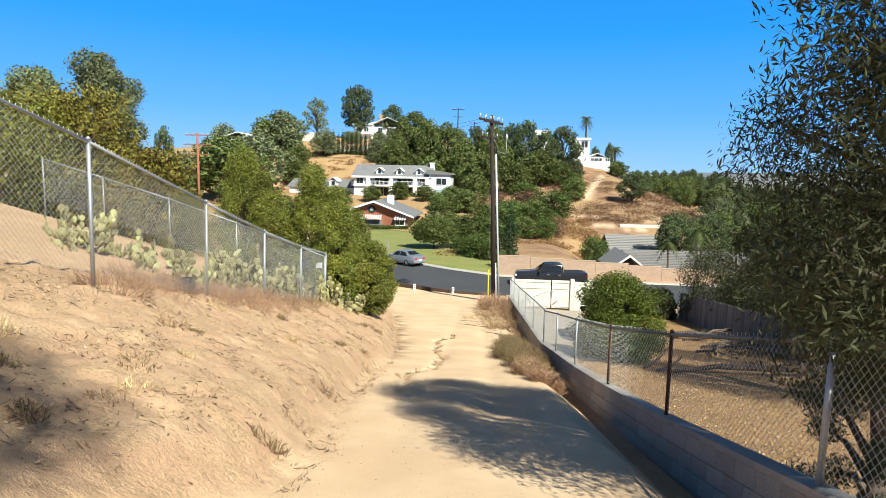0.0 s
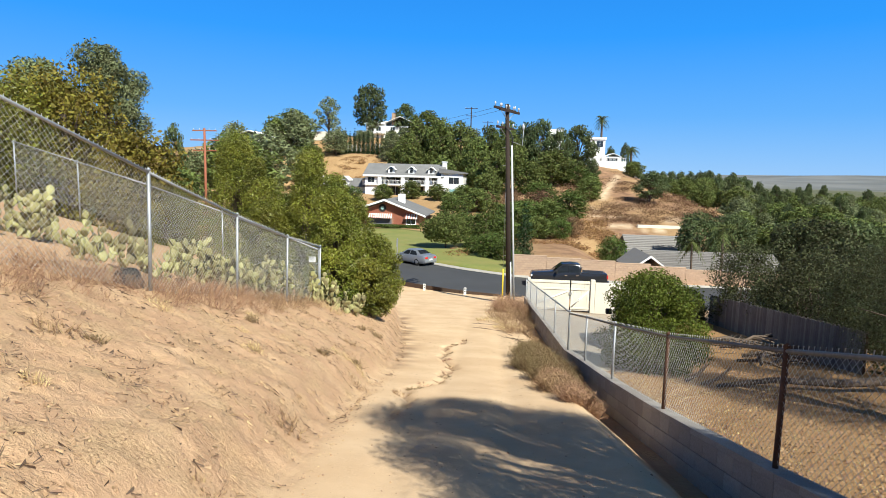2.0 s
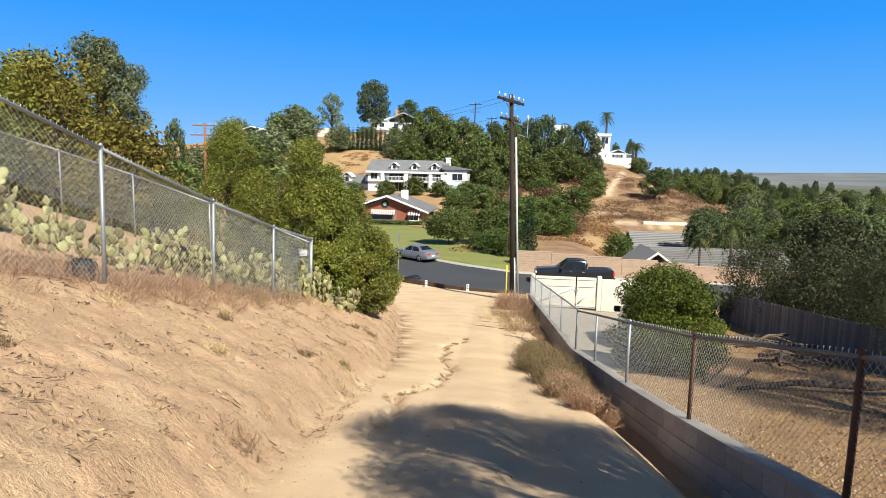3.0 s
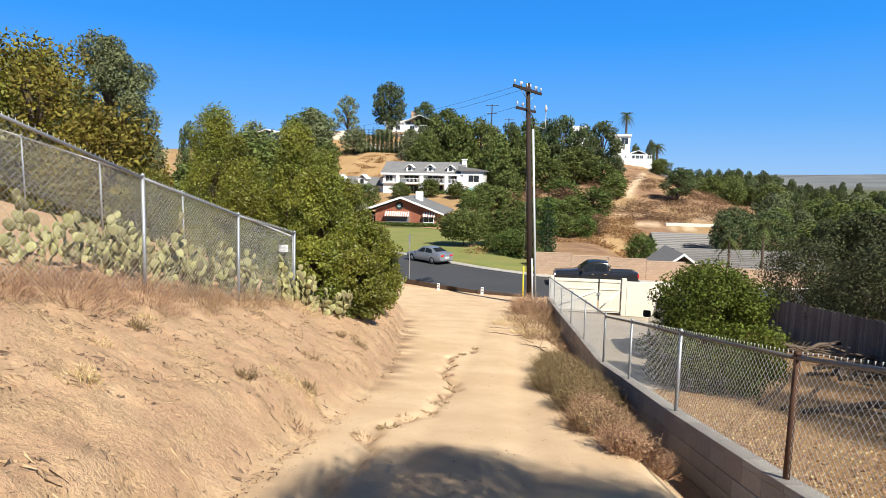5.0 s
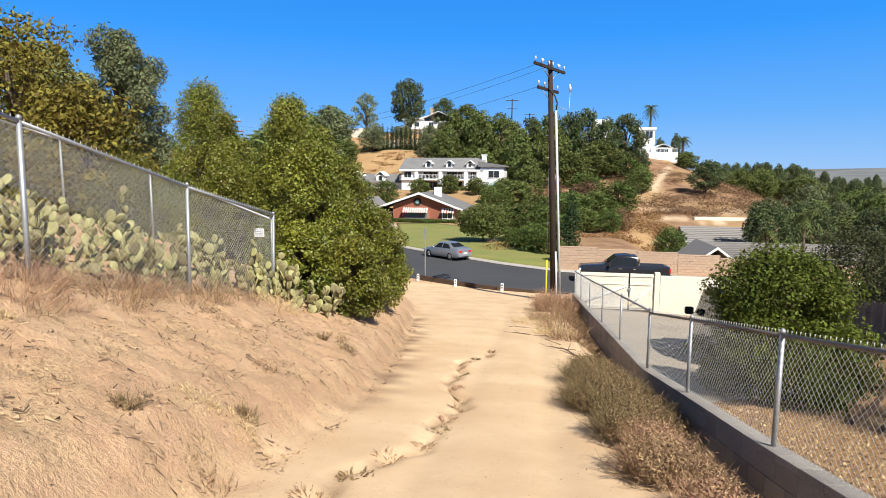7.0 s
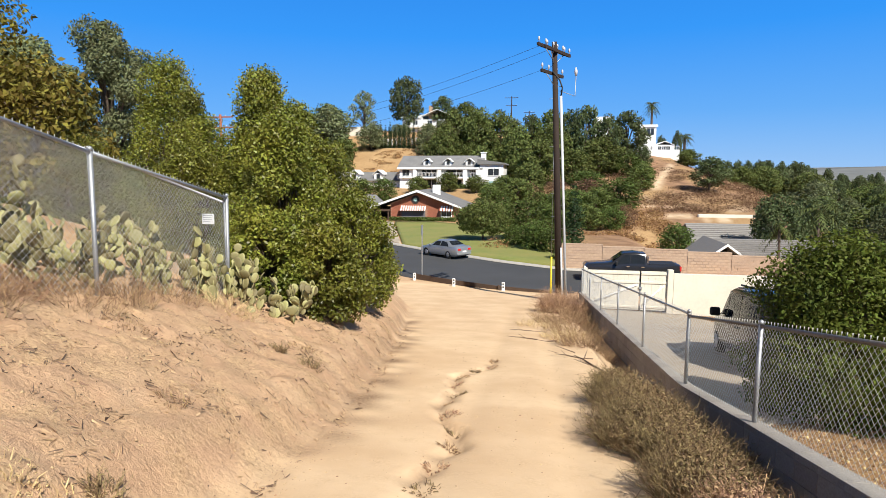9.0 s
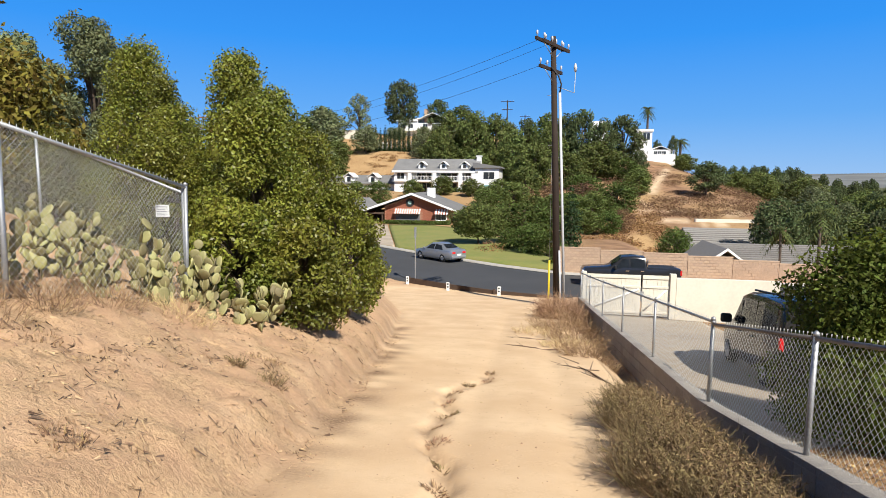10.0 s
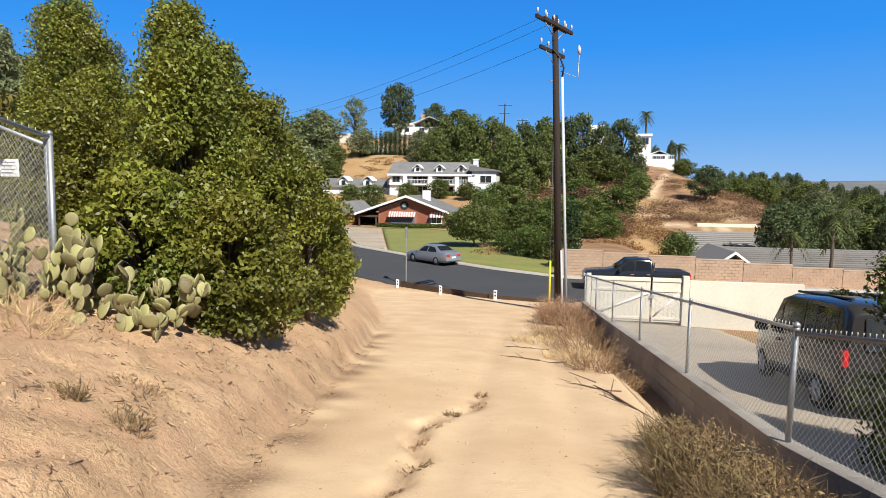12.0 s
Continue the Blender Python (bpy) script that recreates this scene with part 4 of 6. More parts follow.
def window(ob, x0, x1, z0, z1, y, glass="glass", mull=2, name="window"):
    """A framed window in a wall that faces -y."""
    w = part(name, box(x0 - 0.07, y - 0.06, z0 - 0.07, x1 + 0.07, y - 0.003, z1 + 0.07), M["white"], ob)
    n = mull
    for i in range(n):
        a, b = x0 + (x1 - x0) * i / n, x0 + (x1 - x0) * (i + 1) / n
        part("pane", box(a + 0.035, y - 0.075, z0, b - 0.035, y - 0.063, z1), M[glass], w)
    part("sill", box(x0 - 0.12, y - 0.13, z0 - 0.14, x1 + 0.12, y - 0.064, z0 - 0.075), M["white"], w)
    return w


# white house on the terrace
wx0, wx1, wy = -30.6, -8.4, 134.0
wz, weave = gz(-18, 136) - 0.4, 1.6
house = thing("white_house", 0, 0, 0, "white two-storey house with grey shingle roof and dormers", "house")
part("wall", box(wx0, wy + 2.2, wz - 3, -13.3, wy + 12, weave), M["white"], house)
part("wall", box(-13.3, wy, wz - 3, wx1, wy + 12, weave + 0.55), M["white"], house)
part("roof", gable_roof(wx0, -13.2, wy + 0.3, wy + 12, weave, 2.6, 0.5, "x"), M["roof"], house)
part("roof", prism([(-13.8, weave + 0.56), (-13.8, weave + 1.7), (-8.0, weave + 0.85), (-7.9, weave + 0.56)], wy - 0.5, wy + 12.5, "y"), M["roof"], house)
part("balcony_floor", box(wx0, wy - 0.1, -0.75, -13.35, wy + 2.2, -0.45), M["white"], house)
part("fascia", box(wx0 - 0.4, wy - 0.3, weave - 0.45, -13.35, wy + 0.1, weave - 0.05), M["white"], house)
part("wall", box(wx0, wy + 0.4, wz - 3, -27.7, wy + 2.19, weave - 0.1), M["white"], house)
window(house, -30.0, -28.4, -0.2, 1.0, wy + 0.4)
for xx in (-27.2, -21.9, -16.4, -13.7):
    part("column", box(xx - 0.4, wy - 0.2, wz - 1, xx + 0.4, wy + 0.4, weave - 0.4, 0.03), M["white"], house)
for a, b in ((-26.4, -22.6), (-21.2, -17.1), (-15.9, -14.2)):
    window(house, a + 0.3, b - 0.3, -0.35, weave - 0.6, wy + 2.2, mull=3)
    window(house, a + 0.3, b - 0.3, wz + 0.2, -1.0, wy + 2.2, mull=3)
    rail = part("railing", box(a - 0.4, wy - 0.06, 0.35, b + 0.4, wy, 0.45), M["white"], house)
    for k in np.arange(a - 0.3, b + 0.4, 0.3):
        part("baluster", box(k, wy - 0.05, -0.45, k + 0.05, wy - 0.01, 0.35), M["white"], rail)
window(house, -11.6, -9.3, -0.1, 1.3, wy, mull=2)
window(house, -11.4, -9.2, wz + 0.2, -1.3, wy, glass="teal_glass", mull=2)
for xx in (-24.8, -20.2, -15.7):
    d = part("dormer", box(xx - 0.75, wy + 1.2, weave + 0.3, xx + 0.75, wy + 4.5, weave + 1.35), M["white"], house)
    part("dormer_roof", gable_roof(xx - 0.8, xx + 0.8, wy + 1.0, wy + 4.6, weave + 1.35, 0.6, 0.25, "y", 0.1), M["white"], d)
    part("dormer_window", box(xx - 0.32, wy + 1.14, weave + 0.55, xx + 0.32, wy + 1.197, weave + 1.25), M["glass"], d)
ch = part("chimney", box(-13.6, wy + 5, weave, -12.6, wy + 6.2, weave + 3.1, 0.03), M["white"], house)
part("chimney_cap", box(-13.75, wy + 4.85, weave + 3.1, -12.45, wy + 6.35, weave + 3.3), M["white"], ch)

wing = thing("garage_wing", 0, 0, 0, "white single-storey garage wing with two dormers", "house")
part("wall", box(-47, wy + 4, wz - 4, -28.2, wy + 14, -1.1), M["white"], wing)
part("roof", gable_roof(-47, -28.2, wy + 4, wy + 14, -1.1, 1.7, 0.5, "x"), M["roof"], wing)
for xx in (-42, -36.5, -31.2):
    d = part("dormer", box(xx - 1.0, wy + 4.4, -1.2, xx + 1.0, wy + 8, 0.3), M["white"], wing)
    part("dormer_roof", gable_roof(xx - 1.0, xx + 1.0, wy + 4.2, wy + 8, 0.3, 0.8, 0.25, "y", 0.1), M["white"], d)
    part("dormer_window", box(xx - 0.4, wy + 4.33, -0.9, xx + 0.4, wy + 4.397, 0.1), M["glass"], d)

# brick house by the lawn
bz = gz(-18, 96) - 0.1
hy = 96.0
M["red_brick"] = material("red_brick", (0.36, 0.135, 0.075), 0.85, grain=0.4, scale=6, stain=0.35, stain_scale=0.6, objvar=0.16)
M["brick_joint"] = material("brick_joint", (0.33, 0.18, 0.12), 0.95)
brick_house = thing("brick_house", 0, 0, 0, "low red brick house with grey gabled roof and striped awnings", "house")
ev = -4.55
part("wall", prism([(-22.4, bz - 2), (-12.7, bz - 2), (-12.7, ev + 0.1), (-17.9, ev + 1.95), (-22.4, ev + 0.3)], hy, hy + 12, "y"), M["brick_joint"], brick_house)
part("roof", prism([(-25.6, ev - 0.35), (-18.2, ev + 2.25), (-11.6, ev - 0.2), (-11.6, ev - 0.38), (-18.2, ev + 2.03), (-25.6, ev - 0.55)], hy - 0.9, hy + 13, "y"), M["roof"], brick_house)
part("barge_board", prism([(-25.7, ev - 0.32), (-18.2, ev + 2.3), (-11.5, ev - 0.17), (-11.5, ev - 0.45), (-18.2, ev + 1.98), (-25.7, ev - 0.62)], hy - 1.0, hy - 0.905, "y"), M["white"], brick_house)
for x0, x1 in ((-20.9, -17.0), (-14.9, -12.9)):
    zt = ev - 0.05
    aw = part("awning", prism([(hy - 0.02, zt), (hy - 0.75, zt - 0.62), (hy - 0.75, zt - 0.72), (hy - 0.02, zt - 0.1)], x0, x1, "x"), M["white"], brick_house)
    k = int((x1 - x0) / 0.34)
    for i in range(k):
        xa = x0 + (x1 - x0) * i / k
        part("stripe", prism([(hy - 0.02, zt + 0.01), (hy - 0.76, zt - 0.61), (hy - 0.76, zt - 0.73), (hy - 0.02, zt)], xa, xa + 0.17, "x"), M["awning_dark"], aw)
gd = part("garage_door", box(-20.7, hy - 0.04, bz - 0.2, -17.1, hy - 0.004, ev - 0.7), M["garage"], brick_house)
for i in range(4):
    part("panel", box(-20.6, hy - 0.07, bz - 0.15 + 0.5 * i, -17.2, hy - 0.044, bz + 0.3 + 0.5 * i), M["garage"], gd)
window(brick_house, -14.7, -13.2, ev - 1.6, ev - 0.5, hy - 0.03, mull=2)
bm = bmesh.new()
bmesh.ops.create_cone(bm, cap_ends=True, segments=24, radius1=0.62, radius2=0.62, depth=0.08, matrix=Matrix.Translation((-18.6, hy - 0.05, ev + 0.85)) @ Matrix.Rotation(math.pi / 2, 4, "X"))
part("round_window", bm, M["dark"], brick_house)
bm = bmesh.new()
bmesh.ops.create_circle(bm, segments=6, radius=0.3, cap_ends=True, matrix=Matrix.Translation((-18.6, hy - 0.11, ev + 0.85)) @ Matrix.Rotation(math.pi / 2, 4, "X"))
bmesh.ops.solidify(bm, geom=bm.faces[:], thickness=0.02)
part("ornament", bm, M["teal_glass"], brick_house)
part("chimney", box(-17.0, hy + 5, ev + 1, -15.9, hy + 6.2, ev + 2.95, 0.03), M["white"], brick_house)
part("carport_beam", box(-25.4, hy - 0.3, ev - 0.9, -22.45, hy - 0.1, ev - 0.6), M["timber"], brick_house)
part("carport_wall", box(-25.0, hy + 4, bz - 2, -22.45, hy + 4.2, ev - 0.4), M["dark"], brick_house)
for xx in (-25.2, -22.7):
    part("carport_post", box(xx - 0.1, hy - 0.25, bz - 2, xx + 0.1, hy - 0.08, ev - 0.6), M["timber"], brick_house)
garage = thing("neighbour_garage", 0, 0, 0, "brown garage with grey hipped roof beside the brick house", "house")
part("wall", box(-31.5, hy + 1, bz - 2, -26.2, hy + 9, ev - 0.5), M["red_brick"], garage)
part("roof", prism([(-32.4, ev - 0.5), (-29, ev + 1.2), (-27.6, ev + 1.2), (-25.6, ev - 0.5), (-25.6, ev - 0.7), (-32.4, ev - 0.7)], hy, hy + 10, "y"), M["roof"], garage)
part("garage_door", box(-30.8, hy + 0.95, bz - 0.5, -27.2, hy + 0.997, ev - 1.1), M["timber"], garage)

# roofs of the houses below the hill, behind the tan wall
for x0, x1, y0, y1, z, rise, ax, lab in ((17.4, 26.0, 80, 90, -8.1, 2.4, "x", "low house with grey tiled roof"), (16.6, 29.5, 66, 74, -7.75, 1.75, "x", "low house with long grey tiled roof"), (13.7, 16.4, 62.0, 68.5, -6.75, 1.1, "y", "small gable-ended outbuilding with grey tiled roof")):
    hh = thing("low_house", 0, 0, 0, lab, "house", "houses below the hill")
    part("wall", box(x0 + 0.4, y0 + 0.4, z - 4, x1 - 0.4, y1 - 0.4, z), M["cream"], hh)
    part("roof", gable_roof(x0, x1, y0, y1, z, rise, 0.5, ax, 0.14), M["roof_tile"], hh)
    if ax == "x":
        for k in range(14):
            f = k / 14
            yy, zz = y0 - 0.5 + (y1 - y0 + 1) / 2 * f, z - rise * 0.1 + rise * 1.1 * f
            part("tile_course", box(x0 - 0.5, yy, zz + 0.01, x1 + 0.5, yy + 0.3, zz + 0.09), M["roof_tile"], hh)
    else:
        part("barge_board", prism([(x0 - 0.6, z - 0.3), ((x0 + x1) / 2, z + rise + 0.06), (x1 + 0.6, z - 0.3), (x1 + 0.6, z - 0.5), ((x0 + x1) / 2, z + rise - 0.16), (x0 - 0.6, z - 0.5)], y0 - 0.6, y0 - 0.51, "y"), M["white"], hh)

# houses on the ridge
mans = thing("hilltop_house", 0, 0, 0, "white hilltop house with balconies and low gables", "house")
mz = gz(-38, 200)
part("wall", box(-45.5, 198, mz - 6, -39, 208, 18.2), M["white"], mans)
part("wall", box(-39, 199, mz - 6, -29, 209, 17.6), M["white"], mans)
part("roof", gable_roof(-39.5, -29, 198.5, 209, 18.6, 2.2, 0.6, "y"), M["white"], mans)
part("roof", gable_roof(-45.5, -39.5, 198, 208, 18.4, 1.2, 0.5, "x"), M["white"], mans)
part("chimney", box(-37.5, 201, 18, -36.2, 202.2, 22.2), M["tan_block"], mans)
part("balcony", box(-46.5, 196.4, 15.0, -39, 198, 15.6), M["white"], mans)
for a in (-44.5, -42.0, -37.5, -34.5, -31.5):
    window(mans, a, a + 1.5, 15.9, 17.3, 198.0 if a < -39 else 199.0, mull=2)
rw = tagged(part("wall_retaining", box(-63, 193, 5, -49, 194.2, 15.0, 0.05), M["cream"]), "long pale retaining wall below the hilltop house", "wall", kind="structure")
rw.rotation_euler.z = radians(1)
colonnade = thing("colonnade_fence", 0, 0, 0, "row of short white pillars along the hillside terrace", "fence")
for i in range(15):
    xx, yy = -49.5 + i * 1.2, 177.0
    part("pillar", box(xx - 0.22, yy - 0.22, gz(xx, yy) - 1, xx + 0.22, yy + 0.22, 9.9 + 0.07 * i, 0.03), M["white"], colonnade)
modern = thing("modern_house", 0, 0, 0, "white flat-roofed modern house with terraces on the hill's shoulder", "house")
mz = gz(31, 188)
part("wall", box(26.5, 188, mz - 4, 30.8, 196, 14.2), M["white"], modern)
part("wall", box(29.8, 187, mz - 4, 35.5, 196, 8.6), M["white"], modern)
part("parapet", box(26.2, 187.6, 13.7, 31.1, 196.4, 14.35, 0.03), M["white"], modern)
part("terrace", box(26.4, 184.5, mz - 4, 36.6, 187, 7.2), M["white"], modern)
rail = part("railing", box(26.4, 184.5, 8.1, 36.6, 184.6, 8.2), M["white"], modern)
for k in range(18):
    part("baluster", box(26.5 + 0.58 * k, 184.52, 7.2, 26.58 + 0.58 * k, 184.58, 8.1), M["white"], rail)
part("roof", gable_roof(30.8, 35.5, 187, 196, 8.7, 1.0, 0.3, "y", 0.12), M["white"], modern)
window(modern, 28.2, 30.2, 11.4, 13.3, 188.0)
window(modern, 31.2, 34.6, 7.2, 8.3, 187.0, mull=3)
mod2 = thing("modern_house", 0, 0, 0, "white flat-roofed house half hidden by pines", "house")
part("wall", box(13.2, 178, gz(15, 178) - 3, 17.4, 186, 15.8), M["white"], mod2)
window(mod2, 14.0, 16.5, 12.4, 14.2, 178.0)
lefth = thing("distant_house", 0, 0, 0, "small pale house with low gable among the trees", "house")
part("wall", box(-67.0, 150, 3, -61.5, 157, 11.0), M["cream"], lefth)
part("roof", gable_roof(-67.4, -61.2, 149.5, 157, 11.0, 1.0, 0.6, "y"), M["white"], lefth)
window(lefth, -66.2, -62.2, 8.8, 10.4, 150.0, mull=4)
rr = tagged(part("wall_retaining", box(24.2, 109, -9.5, 33.0, 109.8, -6.1, 0.05), M["cream"]), "pale retaining wall at the foot of the slope", "wall", kind="structure")


# ---------------------------------------------------------------- plants
def leaves(name, blobs, count, size, seed, aspect=0.5, up=0.25, shell=0.28, droop=0.0):
    """Small folded leaves spread over clumps; blobs: x, y, z, radius, flattening."""
    r = np.random.RandomState(seed)
    B = np.array(blobs, float)
    w = B[:, 3] ** 2
    pick = r.choice(len(B), count, p=w / w.sum())
    d = r.normal(size=(count, 3))
    d /= np.linalg.norm(d, axis=1)[:, None]
    rad = B[pick, 3] * (r.uniform(0, 1, count) ** shell) * (1 + 0.12 * r.normal(size=count))
    pos = B[pick, :3] + d * rad[:, None] * np.stack([np.ones(count), np.ones(count), B[pick, 4]], -1)
    nrm = d * 0.8 + r.normal(size=(count, 3)) * 0.75 + np.array([0, 0, up])
    nrm /= np.linalg.norm(nrm, axis=1)[:, None]
    ax = r.normal(size=(count, 3)) + np.array([0, 0, -droop])
    ax -= nrm * (ax * nrm).sum(1)[:, None]
    ax /= np.linalg.norm(ax, axis=1)[:, None]
    side = np.cross(nrm, ax)
    L = (size * r.uniform(0.6, 1.35, count))[:, None]
    W = L * aspect * 0.5
    V = np.stack([pos - ax * L * 0.5, pos + side * W + nrm * W * 0.3, pos + ax * L * 0.5, pos - side * W + nrm * W * 0.3], 1)
    F = np.arange(count * 4).reshape(-1, 4)
    return mesh_of(name, V, F)


def spread(h, r, n, seed, low=0.25, blob=0.36, flat=0.85, taper=0.0):
    """Clump centres of a crown of height h and radius r."""
    q = np.random.RandomState(seed)
    out = []
    for i in range(n):
        f = (i + 0.5) / n
        zz = h * (low + (0.97 - low - blob * r / h * 0.6) * f)
        env = math.sin(math.pi * min(1, 0.2 + 0.72 * f)) ** 0.7 * (1 - taper * f)
        a = i * 2.4 + q.uniform(-0.4, 0.4)
        rr = r * env * q.uniform(0.45, 0.85) * (0.35 if i == n - 1 else 1)
        out.append((rr * math.cos(a), rr * math.sin(a), zz, r * blob * q.uniform(0.75, 1.25), flat))
    return out


def tree(name, x, y, h, r, label, category, leaf, count, size, seed, n=16, low=0.3, blob=0.36, flat=0.85, aspect=0.5, bark="bark",
         trunk_r=0.0, group="", taper=0.0, droop=0.0, shell=0.28, multi=1, z=None, up=0.25):
    ob = thing(name, x, y, gz(x, y) if z is None else z, label, category, group)
    q = random.Random(seed)
    blobs = spread(h, r, n, seed, low, blob, flat, taper)
    tr = trunk_r or h * 0.022
    limbs = []
    bm = bmesh.new()
    top = Vector((q.uniform(-0.1, 0.1) * r, q.uniform(-0.1, 0.1) * r, h * 0.8))
    for k in range(multi):
        a = 2 * math.pi * k / multi
        foot = Vector((math.cos(a), math.sin(a), 0)) * (0.12 * r if multi > 1 else 0)
        mid = foot * 2.2 + Vector((q.uniform(-0.08, 0.08) * r, q.uniform(-0.08, 0.08) * r, h * 0.38))
        add_tube(bm, [foot - Vector((0, 0, 0.4)), foot * 1.3 + Vector((0, 0, h * 0.12)), mid, top + foot], [tr * 1.25, tr, tr * 0.7, tr * 0.15], 8)
    for b in blobs:
        c = Vector(b[:3])
        s = Vector((0, 0, max(0.05, c.z * 0.55)))
        spine = [s, s.lerp(c, 0.55) + Vector((0, 0, 0.04 * h)), c]
        if z == 0.0:
            add_tube(bm, spine, [tr * 0.45, tr * 0.28, tr * 0.08], 5)
        else:
            limbs.append(tube(spine, [tr * 0.45, tr * 0.28, tr * 0.08], 5))
    tk = part("trunk", bm, M[bark], ob)
    for lb in limbs:
        part("limb", lb, M[bark], ob)
    link("crown", leaves("crown", blobs, count, size, seed, aspect, up, shell, droop), M[leaf], ob)
    return ob


# far trees: a few grown once, then set out along the slopes
TEMPLATES = {
    "oak": [dict(leaf="leaf_oak", n=20, low=0.12, blob=0.4, count=3600, size=0.62, seed=s) for s in (1, 2)],
    "pine": [dict(leaf="leaf_pine", n=22, low=0.2, blob=0.34, count=3400, size=0.6, seed=s, aspect=0.4, flat=0.7) for s in (3, 4)],
    "shrub": [dict(leaf="leaf_green", n=16, low=0.1, blob=0.42, count=3400, size=0.5, seed=5)],
    "brown": [dict(leaf="leaf_brown", n=14, low=0.1, blob=0.42, count=2400, size=0.5, seed=6)],
    "gum": [dict(leaf="leaf_grey", n=18, low=0.25, blob=0.26, count=2200, size=0.55, seed=7, aspect=0.35)],
    "grey": [dict(leaf="leaf_grey", n=20, low=0.12, blob=0.38, count=3400, size=0.55, seed=8)],
}
WORDS = {"oak": ("dark green broadleaf tree on the dry slope", "tree"), "pine": ("tall dark green pine on the hill", "tree"), "shrub": ("bright green rounded shrub", "shrub"),
         "brown": ("dry brown chaparral bush", "shrub"), "gum": ("sparse pale eucalyptus on the ridge", "tree"), "grey": ("grey-green tree on the hillside", "tree")}
PLACES = {k: [] for k in TEMPLATES}


def plant(kind, rows):
    """rows: x, y, height of the top above the datum, crown radius."""
    for x, y, top, r in rows:
        z = gz(x, y)
        PLACES[kind].append((x, y, z - 0.1, max(top - z, 1.6 * r, 2.0), r))


plant("pine", [(-44.4, 199.2, 32.1, 6.6), (-33.2, 202.2, 25.8, 4.7), (-3.8, 174.2, 16.9, 3.5), (6.0, 164.2, 16.7, 4.0), (9.9, 162.2, 17.9, 4.3), (15.1, 160.2, 15.2, 3.4), (20.0, 164.2, 16.6, 5.2), (32.0, 134.2, 4.0, 3.8), (41.9, 214.2, 15.2, 1.9), (37.8, 219.2, 13.8, 2.0), (-62.2, 110.8, 11.1, 2.4)])
plant("grey", [(x, y, gz(x, y) + h, r) for x, y, h, r in ((-61, 186, 2.2, 2), (-45, 188, 2.4, 2.2), (-42, 186, 3.0, 2.4), (-35, 188, 3.2, 2.4), (-30, 186, 5.0, 3.2), (-50, 181, 2.2, 1.8), (-66, 176, 6, 4), (-25, 176, 7, 4))])
plant("oak", [(x, y, gz(x, y) + h, r) for x, y, h, r in ((-56, 168, 5, 3.4), (-54, 158, 6, 4), (-28, 166, 5, 3.2), (-24, 158, 5.5, 3.6), (-33, 173, 3, 2.2), (-50, 152, 6, 4), (-66, 188, 7, 4), (-70, 182, 7, 4.4))])
plant("oak", [(x, y, gz(x, y) + h, r) for x, y, h, r in ((-24, 122, 2.2, 2.2), (-18.5, 125, 2.0, 2.4), (-13, 124, 2.2, 2.2), (-7.5, 122, 3.0, 2.6), (-4.5, 116, 4.0, 3.0), (-9.5, 116, 2.4, 2.2))])
plant("gum", [(-56.5, 192.2, 26.7, 5.1)])
plant("oak", [(-25.1, 199.2, 23.2, 5.3), (-63.5, 179.2, 20.5, 6.3), (-53.4, 164.2, 9.0, 3.6), (-66.4, 172.2, 17.6, 4.6), (-23.5, 164.2, 16.9, 4.5), (-16.8, 162.2, 16.9, 4.7), (-11.1, 160.2, 16.3, 4.5), (-6.3, 149.2, 11.1, 4.5), (-1.1, 139.2, 8.0, 4.2), (-2.8, 126.2, 2.4, 3.4), (12.3, 152.2, 9.0, 5.3), (6.5, 139.2, 5.4, 4.2), (1.3, 172.2, 17.6, 4.6), (19.1, 134.2, 2.2, 3.3)])
plant("oak", [(37.8, 179.2, 6.8, 3.0), (-25.2, 154.2, 11.1, 4.0), (-50.0, 90.8, 2.5, 4.8), (-54.4, 120.8, 8.1, 8.1), (-46.2, 75.8, 1.2, 3.4), (-33.0, 116, -3.0, 2.4), (-30, 86, -1.5, 3.6), (-38, 92, 0.5, 4.2), (2.0, 158, 13, 4.5), (-14, 146, 6.5, 4)])
plant("grey", [(-48.2, 172.2, 14.9, 4.6), (-73.6, 140.8, 6.9, 6.1), (-55.8, 140.8, 11.9, 8.1), (-73.4, 160.8, 15.5, 5.4), (-60.2, 170.8, 19.8, 7.4), (-20.0, 170, 15.8, 4), (-31, 168, 14, 3.6), (-80, 120, 9, 7), (-66, 95, 7, 6)])
plant("shrub", [(12.6, 112.2, -0.5, 4.0), (8.0, 126, 1.2, 3.4), (4.5, 108, -2.0, 3.0), (8.9, 124.2, 0.6, 3.2), (13.4, 72.2, -4.5, 2.1), (-28.4, 114.2, -2.7, 2.8), (-1.4, 74.2, -2.5, 3.0), (0.9, 64, -4.6, 1.5), (-0.6, 66, -4.2, 1.9), (1.9, 59, -5.6, 1.0), (0.6, 76, -3.0, 2.6), (-2.6, 68.5, -5.7, 1.4), (-4.6, 84, -4.0, 2.6), (-8, 104, -3.2, 3), (2.5, 90, -3.2, 3.4), (3, 100, -1.8, 3.4)])
plant("brown", [(7.5, 118.2, -0.7, 3.2), (5.2, 113, -2.2, 2.4)])
plant("shrub", [(18.5, 150, 3.6, 3.4), (21.0, 146, 2.4, 2.6), (40.0, 190, 7.9, 2.6)])
rv = random.Random(12)
